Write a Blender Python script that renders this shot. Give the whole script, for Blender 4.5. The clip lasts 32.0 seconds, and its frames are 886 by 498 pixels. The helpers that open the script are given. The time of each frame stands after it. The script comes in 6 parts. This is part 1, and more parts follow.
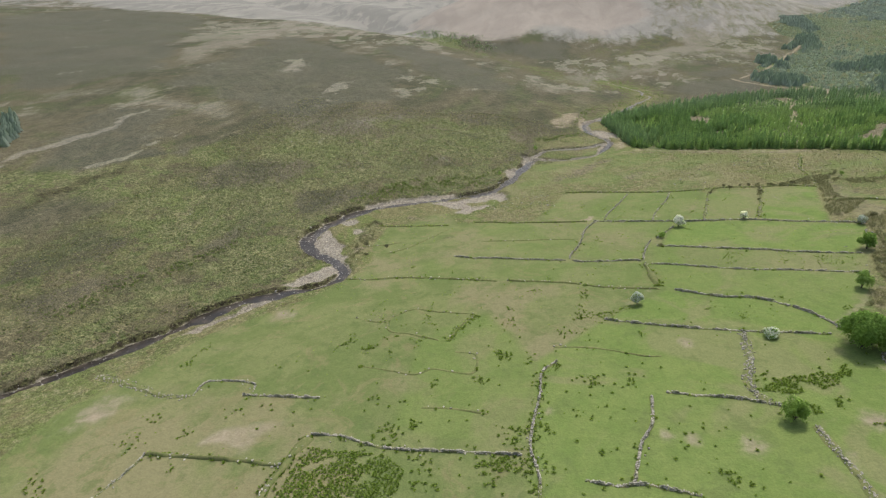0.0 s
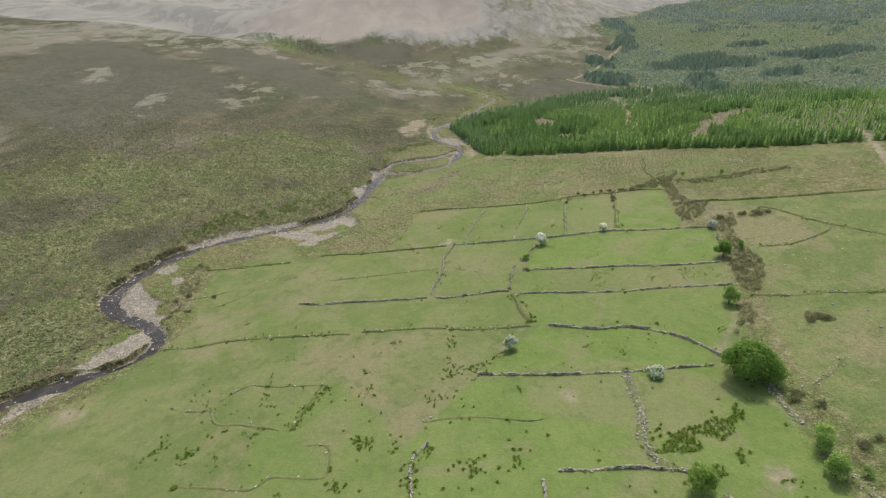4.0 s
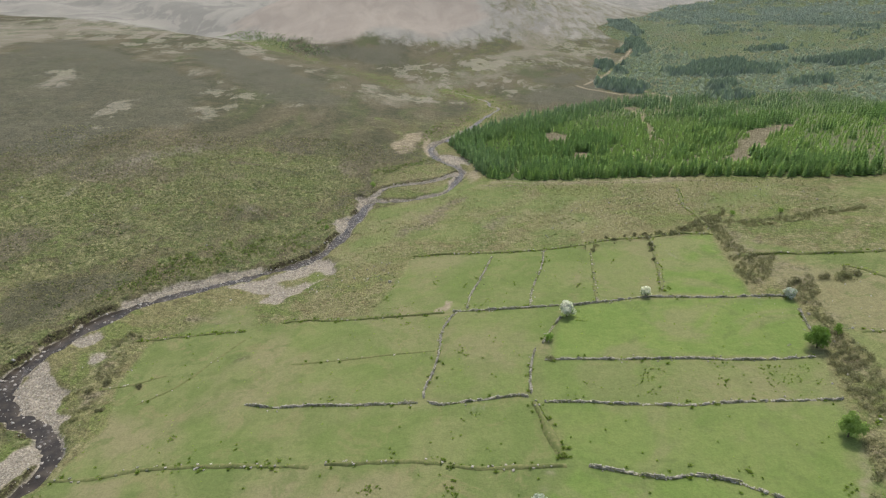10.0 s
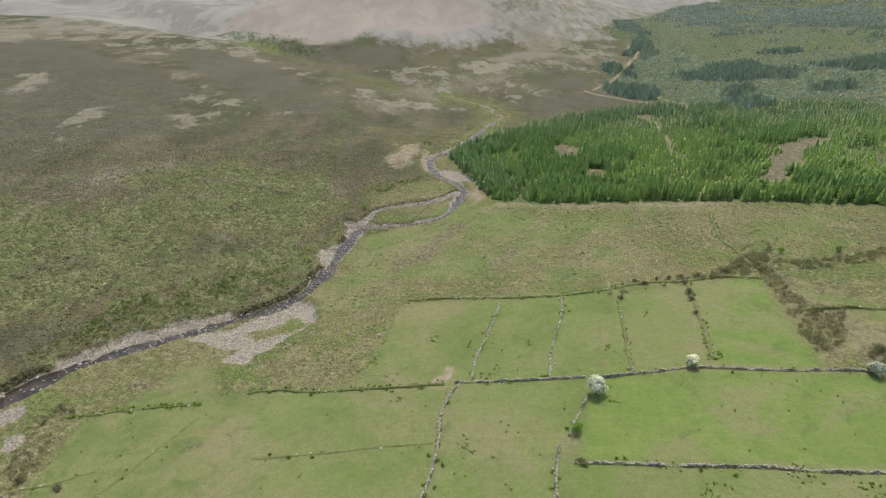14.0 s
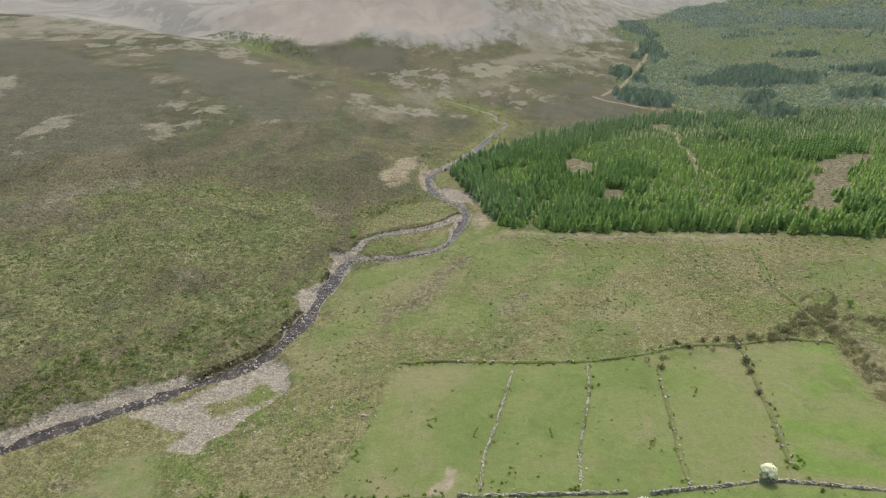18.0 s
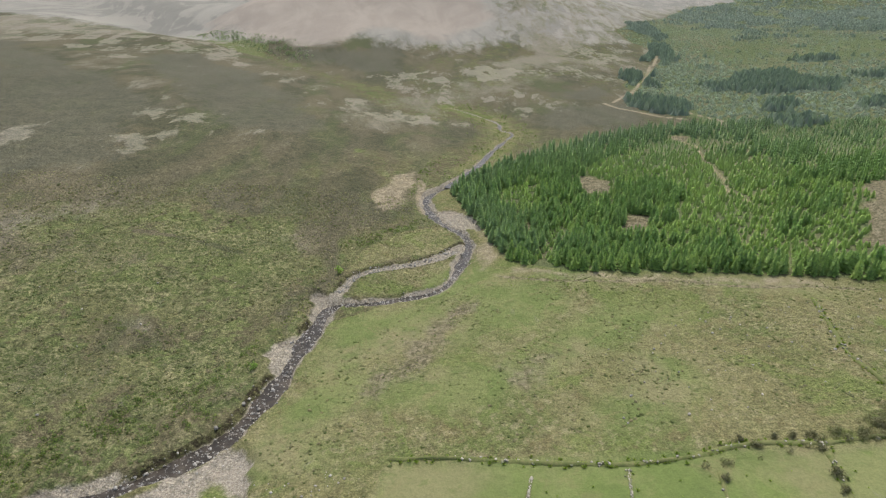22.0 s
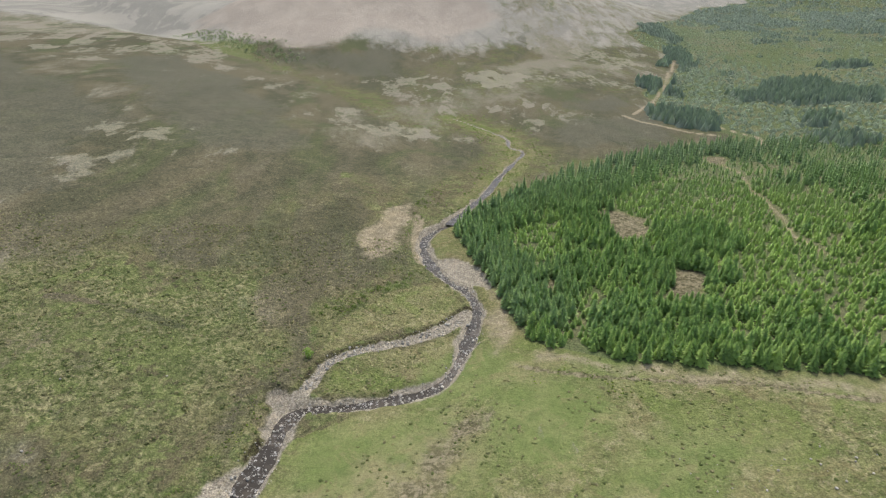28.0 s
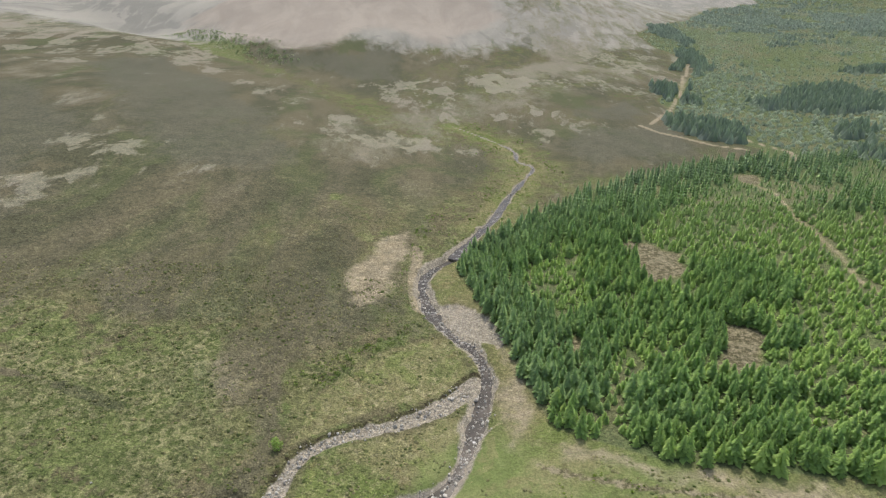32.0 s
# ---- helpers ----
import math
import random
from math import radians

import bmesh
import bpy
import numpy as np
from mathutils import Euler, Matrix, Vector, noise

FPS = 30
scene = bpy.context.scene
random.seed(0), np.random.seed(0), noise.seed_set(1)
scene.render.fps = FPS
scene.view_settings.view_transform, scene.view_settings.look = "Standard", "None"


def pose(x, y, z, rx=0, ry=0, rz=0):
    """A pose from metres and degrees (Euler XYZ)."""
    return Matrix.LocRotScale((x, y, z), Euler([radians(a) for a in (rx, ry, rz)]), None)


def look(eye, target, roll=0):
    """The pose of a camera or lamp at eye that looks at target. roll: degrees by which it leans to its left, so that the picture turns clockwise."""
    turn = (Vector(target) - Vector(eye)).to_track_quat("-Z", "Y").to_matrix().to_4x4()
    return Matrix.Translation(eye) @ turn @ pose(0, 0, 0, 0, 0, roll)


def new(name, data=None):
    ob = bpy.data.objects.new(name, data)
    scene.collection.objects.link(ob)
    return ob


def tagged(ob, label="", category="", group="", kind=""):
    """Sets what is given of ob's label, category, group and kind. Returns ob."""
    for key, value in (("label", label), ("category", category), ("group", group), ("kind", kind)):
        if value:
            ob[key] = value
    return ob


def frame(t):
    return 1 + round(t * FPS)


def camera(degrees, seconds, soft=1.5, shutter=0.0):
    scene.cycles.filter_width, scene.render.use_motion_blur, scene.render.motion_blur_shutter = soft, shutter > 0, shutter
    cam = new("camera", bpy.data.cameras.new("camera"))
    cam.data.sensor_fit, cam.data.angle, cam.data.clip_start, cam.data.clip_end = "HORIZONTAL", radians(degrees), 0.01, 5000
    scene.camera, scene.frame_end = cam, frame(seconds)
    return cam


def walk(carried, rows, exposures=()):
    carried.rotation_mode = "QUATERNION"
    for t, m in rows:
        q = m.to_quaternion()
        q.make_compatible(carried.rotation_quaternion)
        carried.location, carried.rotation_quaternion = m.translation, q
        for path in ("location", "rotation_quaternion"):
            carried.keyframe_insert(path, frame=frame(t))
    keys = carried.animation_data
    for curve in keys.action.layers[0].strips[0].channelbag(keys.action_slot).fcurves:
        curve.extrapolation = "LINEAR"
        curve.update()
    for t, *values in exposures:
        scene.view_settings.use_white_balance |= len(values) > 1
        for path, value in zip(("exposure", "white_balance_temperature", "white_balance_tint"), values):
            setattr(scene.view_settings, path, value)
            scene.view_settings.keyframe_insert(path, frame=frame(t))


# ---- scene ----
cam = camera(75.3, 32.0, soft=1.28)
PATH = [
    (0, 0.26, -54.48, 100.40, 12.68, -23.20, -1.30),
    (0.5, 0.23, -49.97, 100.40, 10.30, -23.21, -1.23),
    (1, 0.23, -45.41, 100.40, 6.53, -23.23, -1.17),
    (1.5, 0.26, -40.84, 100.40, 3.49, -23.25, -1.11),
    (2, 0.34, -36.13, 100.40, 1.03, -23.26, -1.04),
    (2.5, 0.45, -31.23, 100.39, -0.81, -23.28, -0.98),
    (3, 0.59, -26.39, 100.39, -1.78, -23.29, -0.92),
    (3.5, 0.78, -21.52, 100.39, -2.12, -23.31, -0.86),
    (5.5, 2.30, -1.56, 100.30, -2.29, -23.40, -0.52),
    (7, 2.97, 13.79, 100.29, -2.34, -23.42, -0.40),
    (9, 3.62, 34.27, 100.37, -2.40, -23.44, -0.29),
    (11, 4.34, 54.75, 100.44, -2.46, -23.47, -0.19),
    (13, 5.10, 75.22, 100.52, -2.51, -23.49, -0.08),
    (14.5, 5.70, 90.58, 100.57, -2.54, -23.51, 0.01),
    (16.5, 6.51, 111.05, 100.65, -2.58, -23.54, 0.12),
    (19, 7.51, 136.64, 100.74, -2.62, -23.59, 0.27),
    (22, 8.67, 167.35, 100.85, -2.66, -23.64, 0.46),
    (25, 9.72, 198.06, 100.96, -2.69, -23.70, 0.65),
    (28, 10.60, 228.77, 101.07, -2.70, -23.76, 0.85),
    (30, 11.06, 249.25, 101.15, -2.70, -23.80, 0.98),
    (32, 11.40, 269.72, 101.22, -2.69, -23.85, 1.12),
]
walk(cam, [(t, pose(x, y, z, 90 + tilt, 0, turn) @ pose(0, 0, 0, 0, 0, lean)) for t, x, y, z, turn, tilt, lean in PATH],
     exposures=[(0, 0.52), (16, 0.55), (32, 0.68)])

# ---- sky and sun: bright day with thin cloud, sun high ahead of the valley ----
SUN_TO = Vector((0.12, 0.50, 0.92)).normalized()
world = bpy.data.worlds.new("sky")
scene.world = world
world.use_nodes = True
wn = world.node_tree
sky = wn.nodes.new("ShaderNodeTexSky")
sky.sky_type, sky.sun_disc = "NISHITA", False
sky.sun_elevation = math.asin(SUN_TO.z)
sky.sun_rotation = math.atan2(SUN_TO.x, SUN_TO.y)
sky.air_density, sky.dust_density = 1.0, 3.0
# thin cloud takes much of the blue out of the sky
pale = wn.nodes.new("ShaderNodeHueSaturation")
pale.inputs["Saturation"].default_value = 0.75
wn.links.new(sky.outputs["Color"], pale.inputs["Color"])
wn.links.new(pale.outputs["Color"], wn.nodes["Background"].inputs["Color"])
wn.nodes["Background"].inputs["Strength"].default_value = 0.15
sun = new("sun", bpy.data.lights.new("sun", "SUN"))
sun.data.energy, sun.data.angle, sun.data.color = 1.95, radians(6.0), (1.0, 0.95, 0.88)
sun.matrix_world = look(SUN_TO * 900, (0, 0, 0))
# ---- materials ----
def shader(name, rough=0.9, gloss=0.12):
    m = bpy.data.materials.new(name)
    m.use_nodes = True
    nt = m.node_tree
    b = nt.nodes["Principled BSDF"]
    b.inputs["Roughness"].default_value = rough
    b.inputs["Specular IOR Level"].default_value = gloss
    return m, nt, b


def node(nt, kind, **sets):
    n = nt.nodes.new(kind)
    for k, v in sets.items():
        n.inputs[k].default_value = v
    return n


def place(nt):
    return nt.nodes.new("ShaderNodeNewGeometry").outputs["Position"]


def cloud(nt, at, size, detail=4.0, rough=0.6, warp=0.0):
    """Noise with lumps about `size` metres across, 0 to 1."""
    n = node(nt, "ShaderNodeTexNoise", Scale=1.0 / size, Detail=detail, Roughness=rough, Distortion=warp)
    nt.links.new(at, n.inputs["Vector"])
    return n.outputs["Fac"]


def stretch(nt, v, a, b):
    n = nt.nodes.new("ShaderNodeMapRange")
    n.interpolation_type = "SMOOTHSTEP"
    nt.links.new(v, n.inputs["Value"])
    n.inputs["From Min"].default_value, n.inputs["From Max"].default_value = a, b
    return n.outputs["Result"]


def maths(nt, op, a, b):
    n = nt.nodes.new("ShaderNodeMath")
    n.operation = op
    for k, v in enumerate((a, b)):
        if isinstance(v, (int, float)):
            n.inputs[k].default_value = v
        else:
            nt.links.new(v, n.inputs[k])
    return n.outputs[0]


def blend(nt, fac, a, b, mode="MIX"):
    n = nt.nodes.new("ShaderNodeMix")
    n.data_type, n.blend_type = "RGBA", mode
    n.clamp_factor = True
    for k, v in ((0, fac), (6, a), (7, b)):
        if isinstance(v, (int, float)):
            n.inputs[k].default_value = v
        elif isinstance(v, tuple):
            n.inputs[k].default_value = (*v, 1)
        else:
            nt.links.new(v, n.inputs[k])
    return n.outputs[2]


def attr(nt, name):
    n = nt.nodes.new("ShaderNodeAttribute")
    n.attribute_name = name
    return n.outputs["Fac"]


def relief(nt, b, v, strength, depth):
    n = node(nt, "ShaderNodeBump", Strength=strength, Distance=depth)
    nt.links.new(v, n.inputs["Height"])
    nt.links.new(n.outputs["Normal"], b.inputs["Normal"])


def spread(nt, cover, lump, amount, soft=0.18):
    """A cover weight whose border is frayed by noise."""
    v = maths(nt, "ADD", cover, maths(nt, "MULTIPLY", maths(nt, "SUBTRACT", lump, 0.5), amount))
    return stretch(nt, v, 0.5 - soft, 0.5 + soft)


def ground_material():
    m, nt, b = shader("grass_and_moor", 0.95, 0.05)
    p = place(nt)
    fine = cloud(nt, p, 0.55, 3, 0.7)
    clump = cloud(nt, p, 1.7, 4, 0.68)
    mid = cloud(nt, p, 6.0, 4, 0.62, 0.4)
    patch = cloud(nt, p, 19.0, 5, 0.6, 0.6)
    wide = cloud(nt, p, 70.0, 5, 0.6, 0.3)
    # covers on the moor: strips drawn out along the view, to fit the camera
    strip = node(nt, "ShaderNodeMapping", Scale=(1.0, 0.42, 1.0))
    strip.inputs["Rotation"].default_value = (0, 0, radians(-18))
    nt.links.new(p, strip.inputs["Vector"])
    down = strip.outputs["Vector"]
    streak = cloud(nt, down, 21.0, 6, 0.62, 0.5)
    drift = cloud(nt, down, 62.0, 5, 0.58, 0.7)
    shred = cloud(nt, down, 5.5, 5, 0.7, 0.5)
    block = node(nt, "ShaderNodeTexVoronoi", Scale=1 / 17.0, Randomness=0.9)
    block.distance = "CHEBYCHEV"
    nt.links.new(down, block.inputs["Vector"])
    fleck = cloud(nt, p, 2.6, 4, 0.72)
    # rough hill grass
    rough = blend(nt, stretch(nt, patch, 0.42, 0.58), ROUGH_A, ROUGH_B)
    rough = blend(nt, maths(nt, "MULTIPLY", stretch(nt, mid, 0.52, 0.64), 0.75), rough, ROUGH_C)
    rough = blend(nt, maths(nt, "MULTIPLY", stretch(nt, fleck, 0.52, 0.62), 0.6), rough, STRAW)
    rough = blend(nt, maths(nt, "MULTIPLY", stretch(nt, wide, 0.47, 0.60), 0.65), rough, (0.160, 0.150, 0.070))
    rough = blend(nt, maths(nt, "MULTIPLY", stretch(nt, cloud(nt, p, 13.0, 6, 0.68, 1.3), 0.56, 0.63), 0.5), rough, (0.098, 0.092, 0.044))
    rough = blend(nt, maths(nt, "MULTIPLY", stretch(nt, cloud(nt, p, 27.0, 5, 0.66, 1.0), 0.53, 0.61), 0.6), rough, (0.104, 0.140, 0.038))
    # pasture
    past = blend(nt, stretch(nt, patch, 0.42, 0.60), PAST_A, PAST_B)
    past = blend(nt, maths(nt, "MULTIPLY", stretch(nt, wide, 0.48, 0.58), 0.85), past, PAST_C)
    past = blend(nt, maths(nt, "MULTIPLY", stretch(nt, mid, 0.52, 0.66), 0.6), past, PAST_D)
    past = blend(nt, maths(nt, "MULTIPLY", stretch(nt, cloud(nt, p, 12.0, 5, 0.66, 0.9), 0.54, 0.64), 0.5), past, (0.190, 0.166, 0.086))
    lush = blend(nt, stretch(nt, mid, 0.35, 0.7), LUSH_A, LUSH_B)
    lush = blend(nt, maths(nt, "MULTIPLY", stretch(nt, cloud(nt, p, 33.0, 4, 0.6, 0.8), 0.50, 0.60), 0.55), lush, PAST_C)
    lush = blend(nt, maths(nt, "MULTIPLY", stretch(nt, cloud(nt, p, 9.0, 5, 0.66, 0.6), 0.54, 0.66), 0.55), lush, PAST_D)
    past = blend(nt, attr(nt, "lush"), past, lush)
    col = blend(nt, spread(nt, attr(nt, "pasture"), mid, 0.35), rough, past)
    # moor: grass, bracken and heather
    moor = blend(nt, stretch(nt, patch, 0.45, 0.55), MOOR_A, MOOR_B)
    moor = blend(nt, maths(nt, "MULTIPLY", stretch(nt, cloud(nt, p, 11.0, 5, 0.65, 0.8), 0.52, 0.60), 0.9), moor, MOOR_C)
    moor = blend(nt, maths(nt, "MULTIPLY", stretch(nt, wide, 0.50, 0.60), 0.55), moor, MOOR_B)
    moor = blend(nt, maths(nt, "MULTIPLY", stretch(nt, cloud(nt, p, 3.0, 5, 0.72), 0.53, 0.62), 0.65), moor, MOOR_D)
    col = blend(nt, spread(nt, attr(nt, "moor"), mid, 0.3), col, moor)
    moss = blend(nt, stretch(nt, clump, 0.42, 0.58), MOSS_A, MOSS_B)
    moss = blend(nt, maths(nt, "MULTIPLY", stretch(nt, patch, 0.46, 0.58), 0.75), moss, MOSS_C)
    col = blend(nt, spread(nt, attr(nt, "moss"), maths(nt, "ADD", maths(nt, "MULTIPLY", cloud(nt, p, 8.0, 6, 0.7, 0.6), 0.7), maths(nt, "MULTIPLY", clump, 0.3)), 2.4, 0.14), col, moss)
    heath = blend(nt, stretch(nt, drift, 0.40, 0.60), HEATH_A, HEATH_B)
    heath = blend(nt, maths(nt, "MULTIPLY", stretch(nt, cloud(nt, down, 44.0, 5, 0.6, 0.9), 0.50, 0.62), 0.75), heath, HEATH_C)
    heath = blend(nt, maths(nt, "MULTIPLY", stretch(nt, streak, 0.50, 0.66), 0.45), heath, HEATH_D)
    old = spread(nt, attr(nt, "old"), maths(nt, "ADD", maths(nt, "MULTIPLY", streak, 0.5), maths(nt, "MULTIPLY", shred, 0.5)), 3.0, 0.3)
    heath = blend(nt, maths(nt, "MULTIPLY", old, 0.8), heath, HEATH_E)
    col = blend(nt, spread(nt, attr(nt, "heather"), maths(nt, "ADD", maths(nt, "MULTIPLY", streak, 0.6), maths(nt, "MULTIPLY", clump, 0.4)), 1.5, 0.12), col, heath)
    # straw-pale grass between the heather, in ragged patches
    straw = blend(nt, stretch(nt, streak, 0.36, 0.66), PALE_A, PALE_B)
    straw = blend(nt, maths(nt, "MULTIPLY", stretch(nt, drift, 0.46, 0.60), 0.7), straw, PALE_C)
    dry = spread(nt, attr(nt, "tan"), maths(nt, "ADD", maths(nt, "MULTIPLY", drift, 0.45), maths(nt, "MULTIPLY", maths(nt, "ADD", streak, shred), 0.275)), 2.2, 0.24)
    col = blend(nt, maths(nt, "MULTIPLY", dry, 0.58), col, straw)
    cells = maths(nt, "ADD", maths(nt, "MULTIPLY", maths(nt, "ADD", streak, shred), 0.40), maths(nt, "MULTIPLY", node_out(block, "Color", nt), 0.20))
    col = blend(nt, maths(nt, "MULTIPLY", spread(nt, attr(nt, "pale"), cells, 2.6, 0.12), 0.74), col, straw)
    flecks = maths(nt, "ADD", maths(nt, "MULTIPLY", fleck, 0.6), maths(nt, "MULTIPLY", cloud(nt, down, 15.0, 5, 0.66, 0.6), 0.4))
    flecks = maths(nt, "MULTIPLY", stretch(nt, flecks, 0.54, 0.60), maths(nt, "MULTIPLY", attr(nt, "moor"), maths(nt, "SUBTRACT", 1.0, attr(nt, "far"))))
    col = blend(nt, maths(nt, "MULTIPLY", flecks, maths(nt, "SUBTRACT", 0.55, maths(nt, "MULTIPLY", attr(nt, "heather"), 0.45))), col, STRAW)
    # far hills: haze painted in as paler, greyer base colours
    hills = blend(nt, stretch(nt, cloud(nt, down, 90.0, 6, 0.66, 1.0), 0.42, 0.60), FAR_HAZE_A, FAR_HAZE_B)
    hills = blend(nt, maths(nt, "MULTIPLY", stretch(nt, cloud(nt, down, 70.0, 6, 0.62, 1.4), 0.49, 0.56), 0.8), hills, FAR_HAZE_C)
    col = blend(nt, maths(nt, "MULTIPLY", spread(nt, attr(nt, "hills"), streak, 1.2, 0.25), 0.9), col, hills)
    dome = blend(nt, stretch(nt, cloud(nt, down, 48.0, 5, 0.6, 0.6), 0.36, 0.64), DOME_A, DOME_B)
    col = blend(nt, spread(nt, attr(nt, "dome"), cloud(nt, p, 34.0, 5, 0.6, 0.8), 0.7, 0.22), col, dome)
    # trodden earth, tracks, gravel
    earth = blend(nt, stretch(nt, mid, 0.35, 0.7), EARTH_A, EARTH_B)
    col = blend(nt, spread(nt, attr(nt, "earth"), mid, 0.8, 0.25), col, earth)
    brash = blend(nt, stretch(nt, clump, 0.42, 0.58), (0.100, 0.092, 0.052), (0.182, 0.160, 0.106))
    col = blend(nt, spread(nt, attr(nt, "brash"), mid, 1.0, 0.2), col, brash)
    floor = blend(nt, stretch(nt, clump, 0.4, 0.65), WOOD_A, WOOD_B)
    floor = blend(nt, maths(nt, "MULTIPLY", stretch(nt, wide, 0.48, 0.60), 0.6), floor, WOOD_C)
    col = blend(nt, spread(nt, attr(nt, "wood"), clump, 0.3), col, floor)
    stone = node(nt, "ShaderNodeTexVoronoi", Scale=1 / 0.32)
    nt.links.new(p, stone.inputs["Vector"])
    grit = blend(nt, node_out(stone, "Color", nt), GRIT_A, GRIT_B)
    grit = blend(nt, maths(nt, "MULTIPLY", stretch(nt, mid, 0.5, 0.7), 0.7), grit, GRIT_C)
    col = blend(nt, spread(nt, attr(nt, "gravel"), maths(nt, "MULTIPLY", maths(nt, "ADD", clump, mid), 0.5), 1.1), col, grit)
    # dark ground: peat, and shade painted in along the stream banks
    peat_shade = blend(nt, stretch(nt, clump, 0.4, 0.6), (0.040, 0.033, 0.022), (0.070, 0.070, 0.032))
    col = blend(nt, spread(nt, attr(nt, "peat_shade"), maths(nt, "MULTIPLY", maths(nt, "ADD", clump, mid), 0.5), 1.6), col, peat_shade)
    # blade-scale grain, coarser on the moor than in the pastures
    near = maths(nt, "SUBTRACT", 1.0, maths(nt, "MULTIPLY", attr(nt, "far"), 0.92))
    wild = maths(nt, "ADD", 0.26, maths(nt, "MULTIPLY", maths(nt, "SUBTRACT", 1.0, attr(nt, "pasture")), 0.74))
    wild = maths(nt, "MULTIPLY", wild, near)
    coarse = blend(nt, stretch(nt, cloud(nt, p, 9.0, 5, 0.68, 0.7), 0.38, 0.62), (0.72, 0.73, 0.74), (1.24, 1.23, 1.18))
    col = blend(nt, maths(nt, "MULTIPLY", maths(nt, "MULTIPLY", attr(nt, "moor"), near), 0.5), col, coarse, "MULTIPLY")
    tips = cloud(nt, p, 0.9, 5, 0.72)
    col = blend(nt, maths(nt, "MULTIPLY", maths(nt, "MULTIPLY", stretch(nt, tips, 0.54, 0.66), maths(nt, "MULTIPLY", near, maths(nt, "SUBTRACT", 1.0, attr(nt, "pasture")))), maths(nt, "SUBTRACT", 0.5, maths(nt, "MULTIPLY", attr(nt, "heather"), 0.3))), col, (0.27, 0.25, 0.145))
    col = blend(nt, wild, col, blend(nt, stretch(nt, fine, 0.32, 0.68), (0.66, 0.67, 0.67), (1.34, 1.33, 1.31)), "MULTIPLY")
    col = blend(nt, wild, col, blend(nt, stretch(nt, clump, 0.32, 0.68), (0.78, 0.79, 0.79), (1.22, 1.21, 1.19)), "MULTIPLY")
    nt.links.new(col, b.inputs["Base Color"])
    wild = maths(nt, "ADD", 0.25, maths(nt, "MULTIPLY", maths(nt, "SUBTRACT", 1.0, attr(nt, "pasture")), 0.75))
    h = maths(nt, "MULTIPLY", maths(nt, "ADD", maths(nt, "MULTIPLY", clump, 1.0), maths(nt, "MULTIPLY", fine, 0.5)), wild)
    relief(nt, b, h, 1.0, 0.9)
    return m


def node_out(n, name, nt):
    """One channel of an output, as a number."""
    s = nt.nodes.new("ShaderNodeSeparateColor")
    nt.links.new(n.outputs[name], s.inputs["Color"])
    return s.outputs[0]


ROUGH_A, ROUGH_B, ROUGH_C = (0.110, 0.128, 0.048), (0.160, 0.154, 0.074), (0.130, 0.113, 0.056)
STRAW = (0.250, 0.225, 0.132)
PAST_A, PAST_B, PAST_C, PAST_D = (0.114, 0.144, 0.049), (0.149, 0.166, 0.066), (0.188, 0.172, 0.092), (0.092, 0.126, 0.041)
LUSH_A, LUSH_B = (0.114, 0.166, 0.043), (0.148, 0.190, 0.056)
MOOR_A, MOOR_B, MOOR_C, MOOR_D = (0.118, 0.121, 0.055), (0.106, 0.096, 0.055), (0.090, 0.113, 0.042), (0.058, 0.063, 0.032)
HEATH_E = (0.094, 0.093, 0.066)
HEATH_A, HEATH_B, HEATH_C, HEATH_D = (0.072, 0.072, 0.044), (0.112, 0.101, 0.064), (0.077, 0.089, 0.042), (0.146, 0.130, 0.090)
MOSS_A, MOSS_B, MOSS_C = (0.080, 0.100, 0.036), (0.152, 0.152, 0.076), (0.098, 0.122, 0.043)
PALE_A, PALE_B, PALE_C = (0.242, 0.229, 0.166), (0.202, 0.190, 0.142), (0.224, 0.202, 0.164)
FAR_HAZE_A, FAR_HAZE_B, FAR_HAZE_C = (0.284, 0.270, 0.232), (0.246, 0.235, 0.205), (0.200, 0.194, 0.170)
DOME_A, DOME_B = (0.262, 0.230, 0.191), (0.310, 0.273, 0.225)
EARTH_A, EARTH_B = (0.215, 0.183, 0.124), (0.275, 0.236, 0.165)
WOOD_A, WOOD_B, WOOD_C = (0.078, 0.102, 0.044), (0.104, 0.126, 0.055), (0.130, 0.126, 0.070)
GRIT_A, GRIT_B, GRIT_C = (0.190, 0.168, 0.132), (0.322, 0.290, 0.236), (0.240, 0.208, 0.165)
GROUND = ground_material()


def stone_material(name, dark, light, moss=0.25, per="island"):
    m, nt, b = shader(name, 0.85, 0.25)
    p = place(nt)
    if per == "island":
        r = nt.nodes.new("ShaderNodeNewGeometry").outputs["Random Per Island"]
    else:
        r = nt.nodes.new("ShaderNodeObjectInfo").outputs["Random"]
    col = blend(nt, r, dark, light)
    col = blend(nt, maths(nt, "MULTIPLY", stretch(nt, cloud(nt, p, 0.25, 4), 0.4, 0.7), 0.5), col, (0.48, 0.47, 0.43))
    col = blend(nt, maths(nt, "MULTIPLY", stretch(nt, cloud(nt, p, 1.6, 3), 0.5, 0.62), moss * 2), col, (0.085, 0.10, 0.04))
    nt.links.new(col, b.inputs["Base Color"])
    relief(nt, b, cloud(nt, p, 0.15, 4), 0.6, 0.05)
    return m


